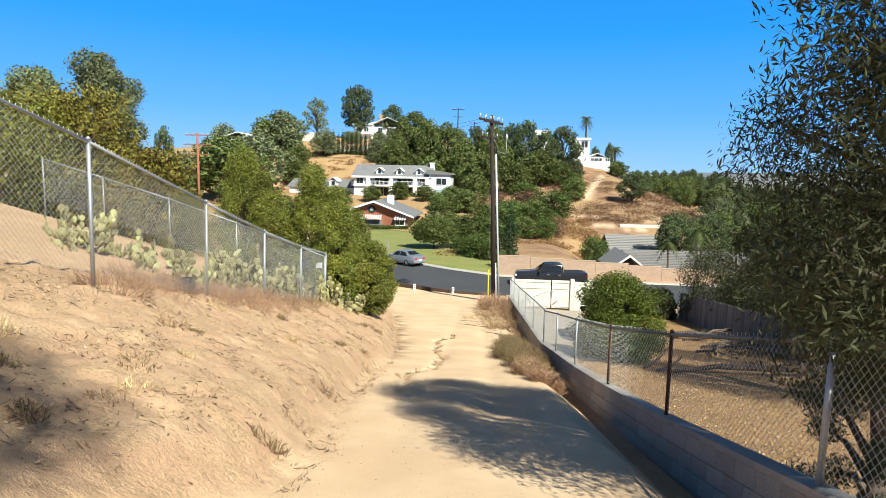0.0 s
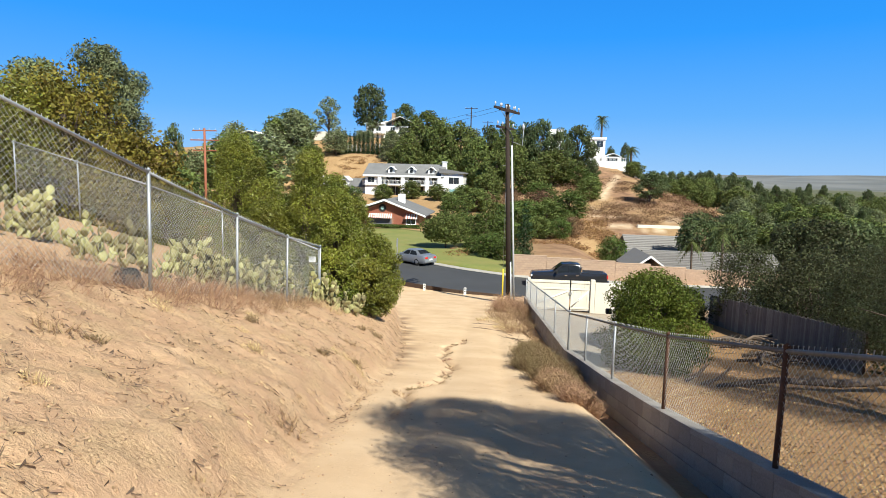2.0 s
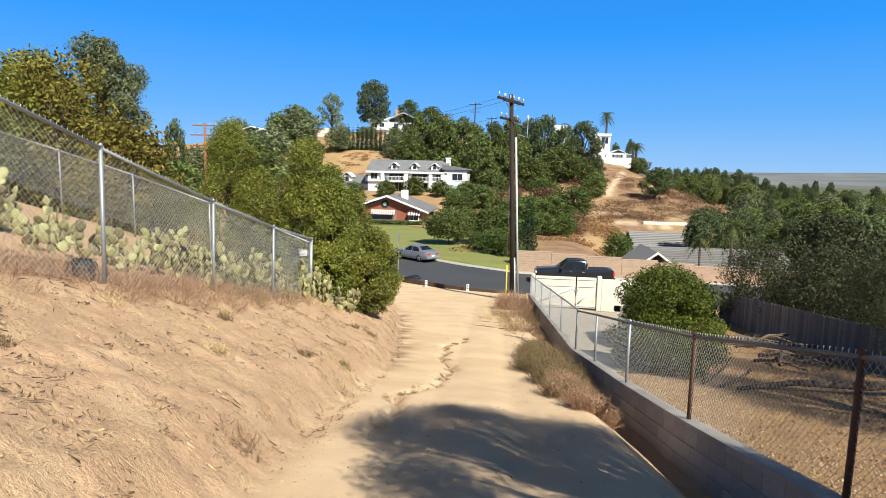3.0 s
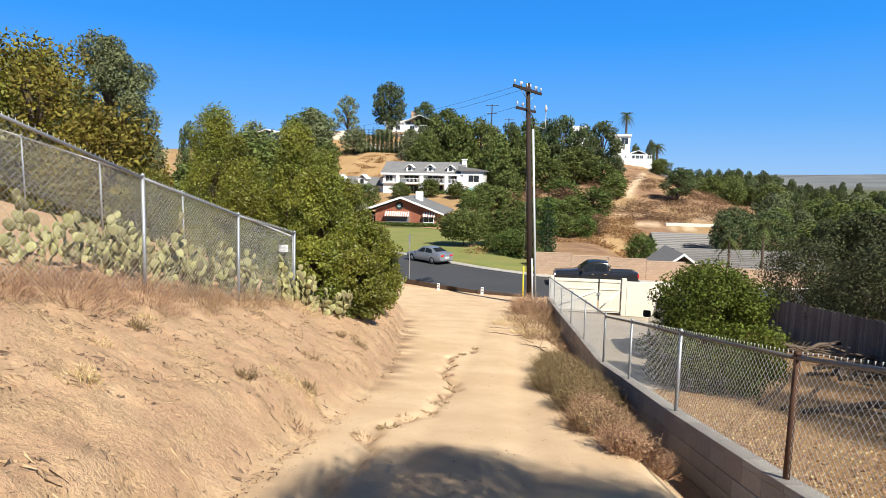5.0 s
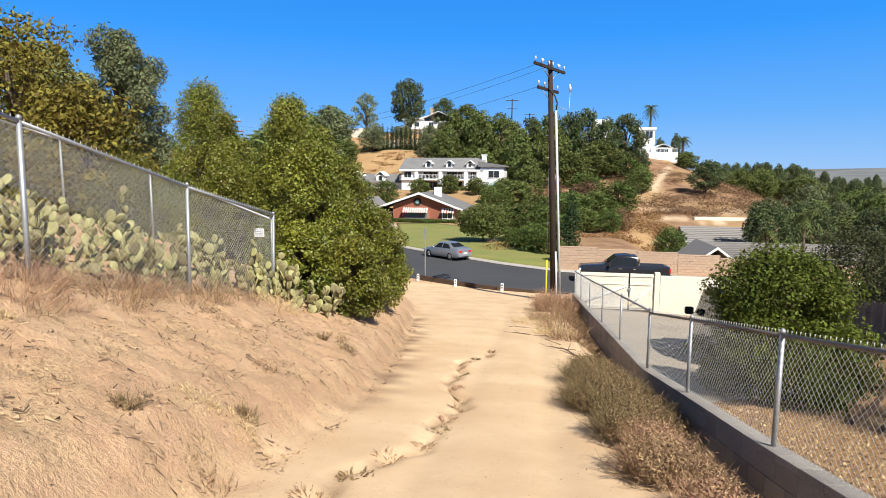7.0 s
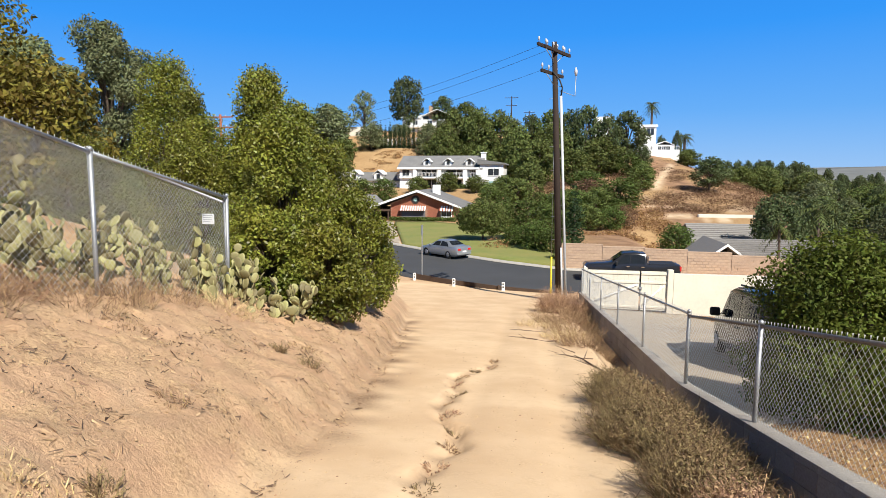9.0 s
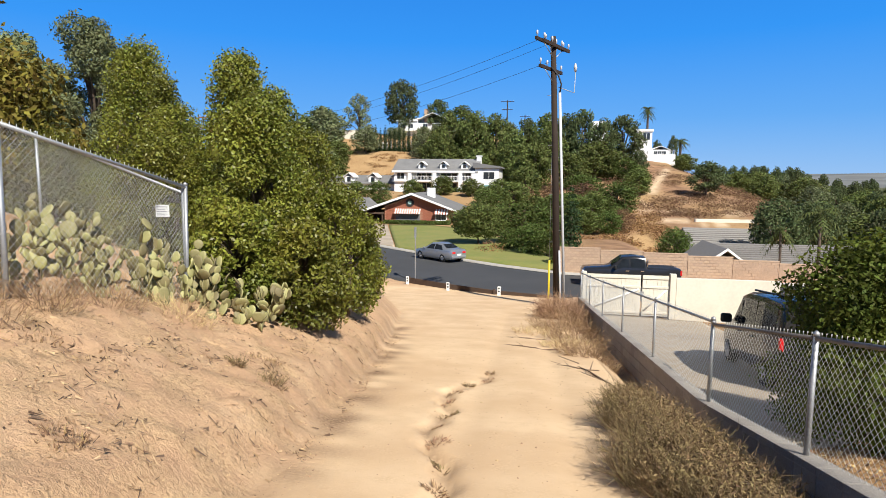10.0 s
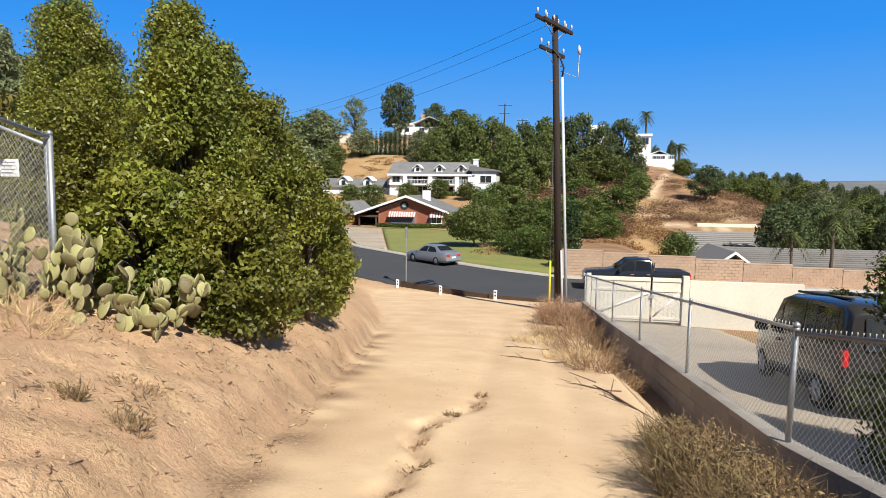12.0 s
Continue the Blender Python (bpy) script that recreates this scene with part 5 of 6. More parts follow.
for i in range(160):
    d = 75 + 360 * (i / 160) ** 1.1
    a = radians(rv.uniform(17.5, 37))
    x, y = 2 + d * math.sin(a), 8 + d * math.cos(a)
    if d < 95 and a < radians(24):
        continue
    kind = rv.choice(("oak", "oak", "pine", "grey", "oak"))
    z = gz(x, y)
    cap = -0.6 + d * float(np.interp(math.degrees(a), (17.5, 20.5, 22.5, 37), (0.019, 0.018, -0.002, -0.005)))
    hgt = max(3.0, min(rv.uniform(4.5, 6.5) if d < 140 else rv.uniform(9, 13), cap - z - rv.uniform(0, 1.5)))
    if kind == "pine":
        hgt = hgt + 0.012 * d
    plant(kind, [(x, y, z + hgt, hgt * (0.22 if kind == "pine" else 0.5))])
for i in range(34):
    d = rv.uniform(205, 300)
    a = radians(13.5 + 9.0 * (i + 0.5) / 34)
    x, y = 2 + d * math.sin(a), 8 + d * math.cos(a)
    top = -0.6 + d * (0.016 - 0.012 * smooth(18.5, 21.5, math.degrees(a)) + (0.012 if i % 3 == 0 else rv.uniform(-0.006, 0.004)))
    plant("pine" if i % 3 == 0 else rv.choice(("oak", "grey")), [(x, y, top, 2.4 if i % 3 == 0 else 4.6)])
for i in range(44):
    d = rv.uniform(82, 150)
    a = radians(rv.uniform(20.5, 36))
    x, y = 2 + d * math.sin(a), 8 + d * math.cos(a)
    hgt = max(2.5, min(rv.uniform(4.5, 7.5), -1.6 - 0.012 * d - gz(x, y)))
    plant(rv.choice(("oak", "grey", "oak", "shrub")), [(x, y, gz(x, y) + hgt, hgt * 0.55)])
for i in range(70):
    x, y = rv.uniform(-85, 22), rv.uniform(138, 208)
    if -52 < x < -24 and y < 200 or -66 < x < -46 and y > 178 or -50 < x < -6 and y < 152 or x < -38 and y < 150:
        continue
    kind = rv.choice(("oak", "oak", "grey", "pine"))
    hgt = rv.uniform(4.5, 7.5)
    plant(kind, [(x, y, gz(x, y) + hgt, hgt * (0.3 if kind == "pine" else 0.5))])
for i in range(22):
    x, y = rv.uniform(-3, 13), rv.uniform(92, 140)
    hgt = rv.uniform(2.5, 4.5)
    plant(rv.choice(("oak", "shrub", "brown", "oak")), [(x, y, gz(x, y) + hgt, hgt * 0.55)])
for kind, spots in PLACES.items():
    made = []
    for v, spec in enumerate(TEMPLATES[kind]):
        made.append(tree({"gum": "eucalyptus_tree", "pine": "pine_tree", "oak": "oak_tree", "grey": "grey_tree", "shrub": "shrub", "brown": "chaparral_bush"}[kind], 0, 0, 10.0, 4.0, WORDS[kind][0], WORDS[kind][1], group=WORDS[kind][1] + "s on the far slopes", z=0.0, **spec))
    q = random.Random(len(spots))
    jobs = []
    for i, (x, y, z, h, r) in enumerate(spots):
        m = pose(x, y, z, rz=q.uniform(0, 360)) @ Matrix.Diagonal((r / 4.0, r / 4.0, h / 10.0, 1))
        jobs.append((made[i % len(made)], m))
    first = {}
    for ob, m in jobs:
        if ob.name not in first:
            first[ob.name] = m
        else:
            copy_thing(ob, m)
    for ob in made:
        if ob.name in first:
            ob.matrix_basis = first[ob.name]


COVER = {"brown": [], "straw": []}
for i in range(480):
    x, y = rv.uniform(15, 44), rv.uniform(112, 156)
    if wobble(np.array(x), np.array(y), 11, 44) < -0.2 or abs(x - 26 - 6 * (y - 150) / 22) < 2.2 and y > 138:
        continue
    COVER["brown"].append((x, y, gz(x, y) - 0.2, rv.uniform(0.7, 1.5), rv.uniform(1.1, 2.5)))
for i in range(60):
    x, y = rv.uniform(16, 42), rv.uniform(150, 184)
    COVER["brown"].append((x, y, gz(x, y) - 0.2, rv.uniform(0.5, 1.1), rv.uniform(0.6, 1.5)))
for i in range(190):
    x, y = rv.uniform(2, 19), rv.uniform(84, 118)
    COVER["straw"].append((x, y, gz(x, y) - 0.15, rv.uniform(0.5, 1.2), rv.uniform(0.7, 1.7)))
for i in range(110):
    x, y = rv.uniform(-46, -26), rv.uniform(151, 172)
    COVER["straw"].append((x, y, gz(x, y) - 0.15, rv.uniform(0.4, 0.9), rv.uniform(0.6, 1.4)))
COVER["straw"].append((-4.2, 66.5, gz(-4.2, 66.5) - 0.1, 1.15, 1.6))
for kind, name, mat, per, size, lab in (("brown", "slope_brush", "leaf_brown", 110, 0.3, "low brown chaparral covering the dry slope"), ("straw", "slope_grass", "leaf_straw", 120, 0.3, "tan dry grass clumps on the slopes")):
    mounds = [(x, y, z + 0.35 * h, r, 0.55 * h / r) for x, y, z, h, r in COVER[kind]]
    tagged(link(name, leaves(name, mounds, per * len(mounds), size, 500 + per, 0.35), M[mat]), lab, "brush", kind="stuff")


def cypress(x, y, h, r, seed, group=""):
    z = gz(x, y)
    ob = thing("cypress_tree", x, y, z - 0.1, "slim dark green column cypress", "tree", group)
    part("trunk", tube([(0, 0, -0.2), (0, 0, h * 0.7)], [r * 0.2, r * 0.06], 6), M["bark"], ob)
    bl = [(0.08 * r * math.cos(i), 0.08 * r * math.sin(i * 2.1), h * (0.06 + 0.9 * i / 9), r * (1.0 - 0.75 * (i / 9) ** 2.2), h / 9 / r * 0.75) for i in range(10)]
    link("crown", leaves("crown", bl, 2600, 0.09 * r + 0.16, seed, 0.4, 0.6), M["leaf_cypress"], ob)
    return ob


cypress(2.85, 62.5, 6.3, 1.05, 40)
c0 = cypress(-48.5, 173.5, 7.0, 0.75, 41, "cypresses on the terrace")
for i in range(1, 13):
    x = -48.5 + i * 1.35
    copy_thing(c0, pose(x, 173.5, gz(x, 173.5) - 0.1, rz=40 * i) @ Matrix.Diagonal((1, 1, 0.9 + 0.25 * ((i * 7) % 5) / 5, 1)))


def palm(x, y, top, r, label, seed, trunk=0.22, frond=16):
    z = gz(x, y)
    h = top - z - r * 0.5
    ob = thing("palm_tree", x, y, z, label, "palm tree", "palms")
    part("trunk", tube([(0, 0, -0.4), (0.1, 0, h * 0.5), (0, 0, h)], [trunk * 1.2, trunk, trunk * 0.9], 8), M["bark"], ob)
    q = random.Random(seed)
    for i in range(frond):
        a = 2 * math.pi * i / frond + q.uniform(-0.2, 0.2)
        e = q.uniform(-1.0, 1.25)
        V, F = [], []
        pts = []
        for k in range(9):
            t = k / 8
            rr = r * t * math.cos(e * (1 - 0.5 * t))
            pts.append((rr * math.cos(a), rr * math.sin(a), h + r * (math.sin(e) * t - 0.75 * t * t)))
        for k in range(8):
            p0, p1 = np.array(pts[k]), np.array(pts[k + 1])
            for s in (-1, 1):
                sd = np.array([-math.sin(a), math.cos(a), 0]) * s * r * 0.28 * (1 - abs(2 * (k + 0.5) / 8 - 0.9) * 0.7)
                b = len(V)
                V += [p0, p0 * 0.45 + p1 * 0.55, (p0 + p1) / 2 + sd + (p1 - p0) * 0.8 - np.array([0, 0, abs(sd).sum() * 0.45])]
                F.append((b, b + 1, b + 2))
        link("frond", mesh_of("frond", V, F), M["leaf_palm"], ob)
    return ob


palm(31.3, 200, 22.6, 2.6, "tall fan palm on the hill's shoulder", 50, 0.35, 40)
palm(40.0, 195, 12.8, 2.8, "shorter fan palm beside the modern house", 51, 0.4, 40)
palm(18.3, 60.0, -3.3, 1.4, "young feathery palm before the low roofs", 52, 0.1, 18)
palm(21.2, 60.5, -1.7, 1.9, "feathery palm with drooping fronds", 53, 0.12, 20)

def hedge(x0, x1, y, z, h, label, seed):
    ob = thing("hedge", x0, y, z, label, "hedge", "clipped hedges")
    n = max(4, int((x1 - x0) / (h * 0.6)))
    bl = [((x1 - x0) * (i + 0.5) / n, 0, h * 0.5, h * 0.6, 0.85) for i in range(n)]
    link("foliage", leaves("foliage", bl, 420 * n, 0.2, seed, 0.5, shell=0.2), M["leaf_green"], ob)
    part("stem", tube([(0.1, 0, 0.1), (x1 - x0 - 0.1, 0, 0.1)], 0.05, 5), M["bark"], ob)


hedge(-17.0, -7.0, 131.0, gz(-12, 131) - 0.1, 1.3, "dark clipped hedge below the white house", 400)
hedge(-22.2, -12.6, 95.0, gz(-17, 95) - 0.05, 0.6, "low dark hedge along the brick house", 401)
# trees round the street
tree("street_tree", -6.0, 72.0, 4.4, 2.7, "round-headed dark green tree with a bare trunk on the lawn", "tree", "leaf_oak", 12000, 0.24, 60, n=30, low=0.3, blob=0.36)
for i, (x, y, top, r) in enumerate(((24.5, 78.0, -1.9, 3.0), (28.0, 58.0, -0.9, 3.2), (32.0, 58.5, -1.4, 3.2), (36.0, 57.0, -0.9, 3.6), (28.0, 52.0, -2.6, 3.0), (29.5, 80.0, -2.0, 3.4))):
    z = gz(x, y)
    tree("yard_tree", x, y, top - z, r, "dense dark olive tree in the neighbouring yard", "tree", ("leaf_pine", "leaf_acacia", "leaf_pine")[i % 3], 9000, 0.3, 61 + i, n=24, low=0.14, blob=0.36, group="dense trees beyond the yard")

# thicket behind the corner of the fence
for i, (x, y, top, r, c, tp) in enumerate(((-6.6, 24.6, 2.6, 2.0, 21000, 0.82), (-10.2, 26.2, 3.35, 2.3, 19000, 0.8), (-4.3, 25.4, -1.2, 0.9, 8000, 0.2), (-6.3, 27.6, 0.3, 1.4, 7000, 0.3), (-12.6, 25.5, 1.0, 1.7, 8000, 0.3), (-14.2, 27.0, 1.6, 1.8, 7000, 0.3), (-5.0, 22.3, 1.15, 1.55, 17000, 0.5), (-3.6, 20.9, -1.0, 1.05, 9000, 0.25), (-4.9, 24.4, 0.85, 1.5, 12000, 0.45), (-3.9, 23.7, -0.45, 1.15, 9000, 0.3), (-4.5, 20.5, -0.7, 1.0, 8000, 0.25), (-7.9, 23.6, 0.7, 1.5, 11000, 0.4), (-8.4, 25.0, 1.5, 1.6, 9000, 0.4), (-5.5, 24.1, 1.75, 1.3, 12000, 0.62), (-9.0, 25.4, 2.3, 1.0, 7000, 0.6))):
    tree("evergreen_shrub", x, y, top - gz(x, y), r, "tall glossy yellow-green evergreen shrub beside the track", "shrub", "leaf_shrub", int(c * 2.1), 0.072, 70 + i, n=70, low=0.04, blob=0.21, multi=3, trunk_r=0.05, group="shrubs by the fence corner", taper=tp, aspect=0.55)
tree("citrus_tree", 5.0, 20.6, 3.1, 1.6, "round bushy citrus tree with yellow-green leaves in the yard", "tree", "leaf_citrus", 46000, 0.075, 80, n=60, low=0.06, blob=0.27, multi=3, trunk_r=0.05)

# trees on the bank and hillside
for i, (x, y, top, r, leaf, c) in enumerate(((-18.5, 27.5, 6.2, 2.9, "leaf_yellow", 12000), (-19.5, 24.0, 5.4, 3.2, "leaf_shrub", 9000), (-13.8, 25.4, 3.2, 1.9, "leaf_yellow", 6000), (-22, 29, 6.5, 3.6, "leaf_yellow", 7000))):
    tree("hillside_oak", x, y, top - gz(x, y), r, "bushy yellow-green oak above the fence", "tree", leaf, c, 0.19, 90 + i, n=26, low=0.12, blob=0.36, group="oaks above the fence")
for i, (x, y, top, r) in enumerate(((-41.0, 62, 15.0, 4.6), (-44.5, 57, 12.5, 4.5), (-36, 48, 9.0, 3.8))):
    tree("tall_pine", x, y, top - gz(x, y), r, "tall soft grey-green pine behind the oaks", "tree", "leaf_grey", 32000, 0.4, 96 + i, n=30, low=0.2, blob=0.33, aspect=0.35, group="pines behind the oaks")

# the drooping acacia over the yard, and two more behind the start that shade the track
# the last two rows stand out of view, added to hold back skylight
for i, (x, y, h, r, c, n, low) in enumerate(((4.5, 4.85, 7.7, 2.6, 150000, 96, 0.25), (10.6, 14.3, 6.6, 3.3, 70000, 44, 0.2), (12.3, 19.5, 6.2, 3.0, 46000, 34, 0.15), (3.1, -4.8, 11.0, 1.9, 34000, 24, 0.55), (4.9, 7.2, 2.5, 1.0, 16000, 16, 0.05), (12.5, 5.0, 6.5, 3.0, 50000, 44, 0.06), (10.5, -6.5, 9.0, 3.4, 40000, 36, 0.25))):
    tree("acacia_tree", x, y, h, r, "drooping fine-leaved acacia over the yard fence, some added unseen to block light", "tree", "leaf_acacia", c, 0.074, 110 + i, n=n, low=low, blob=0.2 if i == 0 else 0.27, aspect=0.2, droop=0.9, shell=0.42, group="acacias", taper=0.15, trunk_r=0.13)
for i, (x, y, h, r) in enumerate(((14.4, 37.5, 7.0, 2.1), (15.6, 33.0, 6.4, 2.4), (15.8, 28.0, 6.6, 2.5), (14.6, 23.0, 6.6, 2.4), (11.6, 38.2, 2.6, 1.0), (17.5, 39.0, 5.4, 2.5), (21.5, 40.0, 5.8, 2.8), (25.5, 39.0, 6.0, 2.8), (20.0, 33.0, 5.2, 2.6))):
    tree("yard_shrub", x, y, h * 0.74, r, "dark shadowy shrub at the back of the yard", "shrub", "leaf_acacia", 12000, 0.13, 120 + i, n=20, low=0.08, blob=0.4, multi=3, trunk_r=0.05, group="shrubs at the back of the yard")


# ---------------------------------------------------------------- prickly pears
def pad_mesh(name, w, h, seed):
    q = random.Random(seed)
    bm = bmesh.new()
    bmesh.ops.create_icosphere(bm, subdivisions=2, radius=1.0)
    for v in bm.verts:
        t = (v.co.z + 1) / 2
        k = 0.62 + 0.5 * math.sin(math.pi * min(1, t * 0.62 + 0.12))
        v.co = Vector((v.co.x * w * k, v.co.y * 0.018, t * h)) + Vector((0, 0.02 * math.sin(3 * t + seed), 0))
    me = bpy.data.meshes.new(name)
    bm.to_mesh(me)
    bm.free()
    me.shade_smooth()
    me.materials.append(M["pad"])
    return me


PADS = [pad_mesh("pad", 0.085, 0.27, 1), pad_mesh("pad", 0.10, 0.24, 2), pad_mesh("pad", 0.075, 0.22, 3)]


def prickly_pear(x, y, h, n, seed, wide=0.5):
    q = random.Random(seed)
    ob = thing("prickly_pear", x, y, gz(x, y) - 0.03, "pale yellow-green prickly pear clump on the bank", "cactus", "prickly pears")
    tips = []
    for k in range(n):
        if k < max(3, n // 6) or not tips:
            base = Vector((q.uniform(-wide, wide), q.uniform(-wide, wide), q.uniform(-0.04, 0.06)))
            m = Matrix.Translation(base)
        else:
            t = tips[int((len(tips) - 1) * q.random() ** 0.75)]
            if t.translation.z > h - 0.15:
                t = tips[q.randrange(len(tips) // 2 + 1)]
            m = Matrix.Translation(t.translation)
        m = m @ pose(0, 0, 0, q.uniform(-32, 32), q.uniform(-32, 32), q.uniform(0, 360)) @ Matrix.Scale(q.uniform(0.5, 0.92), 4)
        p = link("pad", PADS[k % 3], None, ob)
        p.matrix_basis = m
        tips.append(m @ Matrix.Translation((q.uniform(-0.05, 0.05), 0, 0.22)))
    return ob


for i, (x, y, h, n) in enumerate(((-5.1, 18.3, 1.3, 90), (-5.2, 17.4, 1.4, 95), (-5.1, 16.4, 1.35, 95), (-5.3, 15.4, 1.35, 90), (-6.1, 16.9, 1.5, 90), (-6.2, 15.4, 1.5, 80), (-5.6, 14.3, 1.2, 70), (-6.0, 18.2, 1.4, 80), (-6.8, 18.0, 1.5, 50), (-5.5, 13.2, 1.1, 70), (-5.9, 12.2, 1.0, 60), (-6.6, 13.4, 1.3, 60), (-6.9, 15.6, 1.6, 60), (-7.0, 17.0, 1.6, 60), (-7.6, 14.2, 1.8, 70), (-8.4, 12.6, 1.8, 70), (-9.0, 14.2, 1.9, 60), (-8.2, 13.4, 1.8, 60), (-7.4, 12.0, 1.5, 60), (-4.9, 19.0, 1.3, 90), (-4.5, 18.7, 0.9, 60))):
    prickly_pear(x, y, h, n, 130 + i, 0.55)
for i, (x, y, h, n) in enumerate(((-4.3, 19.6, 1.0, 60), (-4.05, 19.2, 0.8, 50), (-3.75, 19.5, 0.6, 36), (-3.5, 19.3, 0.45, 26), (-3.9, 20.1, 0.6, 28))):
    prickly_pear(x, y, h, n, 160 + i, 0.35)


# ---------------------------------------------------------------- dry brush, logs, stones
def brush(name, x, y, h, r, count, mat, label, seed, category="bush", group="", lean=0.5, width=0.006, leafy=0):
    q = np.random.RandomState(seed)
    a = q.uniform(0, 2 * np.pi, count)
    rr = r * np.sqrt(q.uniform(0, 1, count)) * 0.75
    base = np.stack([rr * np.cos(a), rr * np.sin(a) * 1.0, np.zeros(count)], -1)
    base[:, 2] = ground(x + base[:, 0], y + base[:, 1]) - gz(x, y)
    d = np.stack([np.cos(a) * lean, np.sin(a) * lean, np.ones(count)], -1) + q.normal(size=(count, 3)) * 0.45
    d[:, 2] = np.abs(d[:, 2]) + 0.1
    d /= np.linalg.norm(d, axis=1)[:, None]
    L = (h * q.uniform(0.35, 1.0, count) * (1 - 0.45 * (rr / (r + 1e-6)) ** 2))[:, None]
    s = np.cross(d, q.normal(size=(count, 3)))
    s /= np.linalg.norm(s, axis=1)[:, None]
    bend = q.normal(size=(count, 3)) * 0.12 * L
    mid, tip = base + d * L * 0.55 + bend, base + d * L
    V = np.stack([base - s * width, base + s * width, mid + s * width * 0.8, tip + s * width * 0.3, tip - s * width * 0.3, mid - s * width * 0.8], 1)
    F = (np.arange(count) * 6)[:, None, None] + np.array([[0, 1, 2, 5], [5, 2, 3, 4]])[None]
    ob = thing(name, x, y, gz(x, y), label, category, group)
    tagged(link("stem_tangle", mesh_of("stem_tangle", V, F.reshape(-1, 4)), M[mat], ob), kind="stuff")
    if leafy:
        bl = [(r * 0.75 * math.cos(k * 2.4) * math.sqrt(k / 9), r * 0.75 * math.sin(k * 2.4) * math.sqrt(k / 9), 0.0, r * 0.34, 0.8) for k in range(9)]
        bl = [(a_, b_, gz(x + a_, y + b_) - gz(x, y) + h * 0.45, c_, d_) for a_, b_, _, c_, d_ in bl]
        tagged(link("foliage", leaves("foliage", bl, leafy, 0.032, seed + 900, 0.4), M[mat], ob), kind="stuff")
    # side twigs
    k = count * 3
    pk = q.randint(0, count, k)
    t = q.uniform(0.4, 1.0, (k, 1))
    p0 = base[pk] + d[pk] * L[pk] * t
    dd = d[pk] + q.normal(size=(k, 3)) * 0.8
    dd /= np.linalg.norm(dd, axis=1)[:, None]
    ll = h * q.uniform(0.08, 0.3, (k, 1))
    ss = np.cross(dd, q.normal(size=(k, 3)))
    ss /= np.linalg.norm(ss, axis=1)[:, None]
    V2 = np.stack([p0 - ss * width * 0.9, p0 + ss * width * 0.9, p0 + dd * ll], 1)
    tagged(link("twig_tangle", mesh_of("twig_tangle", V2, np.arange(k * 3).reshape(-1, 3)), M[mat], ob), kind="stuff")
    return ob


for i, (x, y, h, r, c, m) in enumerate(((1.85, 16.3, 0.55, 0.75, 1500, "olive_brush"), (1.75, 17.5, 0.6, 0.8, 1600, "olive_brush"), (1.7, 15.2, 0.5, 0.6, 1100, "olive_brush"), (1.65, 18.6, 0.6, 0.75, 1400, "olive_brush"), (1.75, 13.8, 0.45, 0.55, 900, "dry"), (1.9, 14.6, 0.5, 0.5, 800, "dry_red"), (1.6, 19.6, 0.45, 0.5, 700, "olive_brush"), (1.95, 12.8, 0.4, 0.45, 600, "dry_red"), (2.05, 17.0, 0.65, 0.6, 1200, "olive_brush"), (1.5, 16.8, 0.5, 0.7, 1200, "olive_brush"), (2.05, 18.8, 0.55, 0.5, 900, "olive_brush"))):
    brush("dry_brush", x, y, h, r, c, m, "tangled dry brown brush along the ditch", 200 + i, group="dry brush by the ditch", width=0.003, leafy=3800, lean=0.7)
for i, (x, y, h, r, c, m) in enumerate(((1.1, 33.2, 1.1, 0.9, 900, "dry_red"), (1.45, 35.0, 1.25, 0.9, 900, "dry_red"), (0.8, 29.5, 0.75, 0.9, 260, "dry"), (1.25, 27.0, 0.8, 0.9, 240, "dry"), (1.4, 24.8, 0.4, 0.9, 380, "dry"), (0.3, 28.2, 0.3, 0.9, 180, "straw"), (1.6, 30.8, 0.8, 0.7, 300, "dry"), (0.9, 25.9, 0.3, 0.7, 180, "straw"))):
    brush("dry_brush", x, y, h, r, c, m, "russet dry tumbleweed brush near the pole", 220 + i, group="dry brush by the pole", width=0.005, lean=0.9, leafy=c)
for i, (x, y, h, r, c, m) in enumerate(((-4.2, 12.0, 0.5, 0.7, 380, "dry_red"), (-4.15, 13.2, 0.42, 0.7, 330, "dry_red"), (-4.3, 14.6, 0.45, 0.6, 300, "dry"), (-4.2, 15.8, 0.35, 0.5, 180, "dry"), (-4.3, 17.4, 0.35, 0.45, 160, "dry"), (-4.2, 10.6, 0.35, 0.6, 200, "dry_red"), (-4.3, 9.2, 0.25, 0.6, 150, "dry_red"), (-5.0, 11.3, 0.5, 0.5, 260, "dry_red"), (-4.1, 18.4, 0.35, 0.5, 200, "straw"), (-4.7, 12.6, 0.45, 0.5, 300, "dry_red"), (-4.5, 13.7, 0.4, 0.45, 240, "dry_red"), (-4.25, 11.2, 0.35, 0.4, 200, "dry_red"), (-4.4, 15.2, 0.35, 0.4, 200, "dry_red"), (-4.3, 16.6, 0.4, 0.4, 220, "dry"), (-4.3, 8.2, 0.4, 0.6, 360, "dry_red"), (-5.1, 10.2, 0.45, 0.7, 380, "dry_red"), (-4.9, 16.0, 0.4, 0.5, 300, "dry"))):
    brush("dry_weeds", x, y, h, r, c, m, "wispy russet dry weeds along the fence foot", 240 + i, group="dry weeds by the fence", width=0.0025, lean=0.8)
q = random.Random(77)
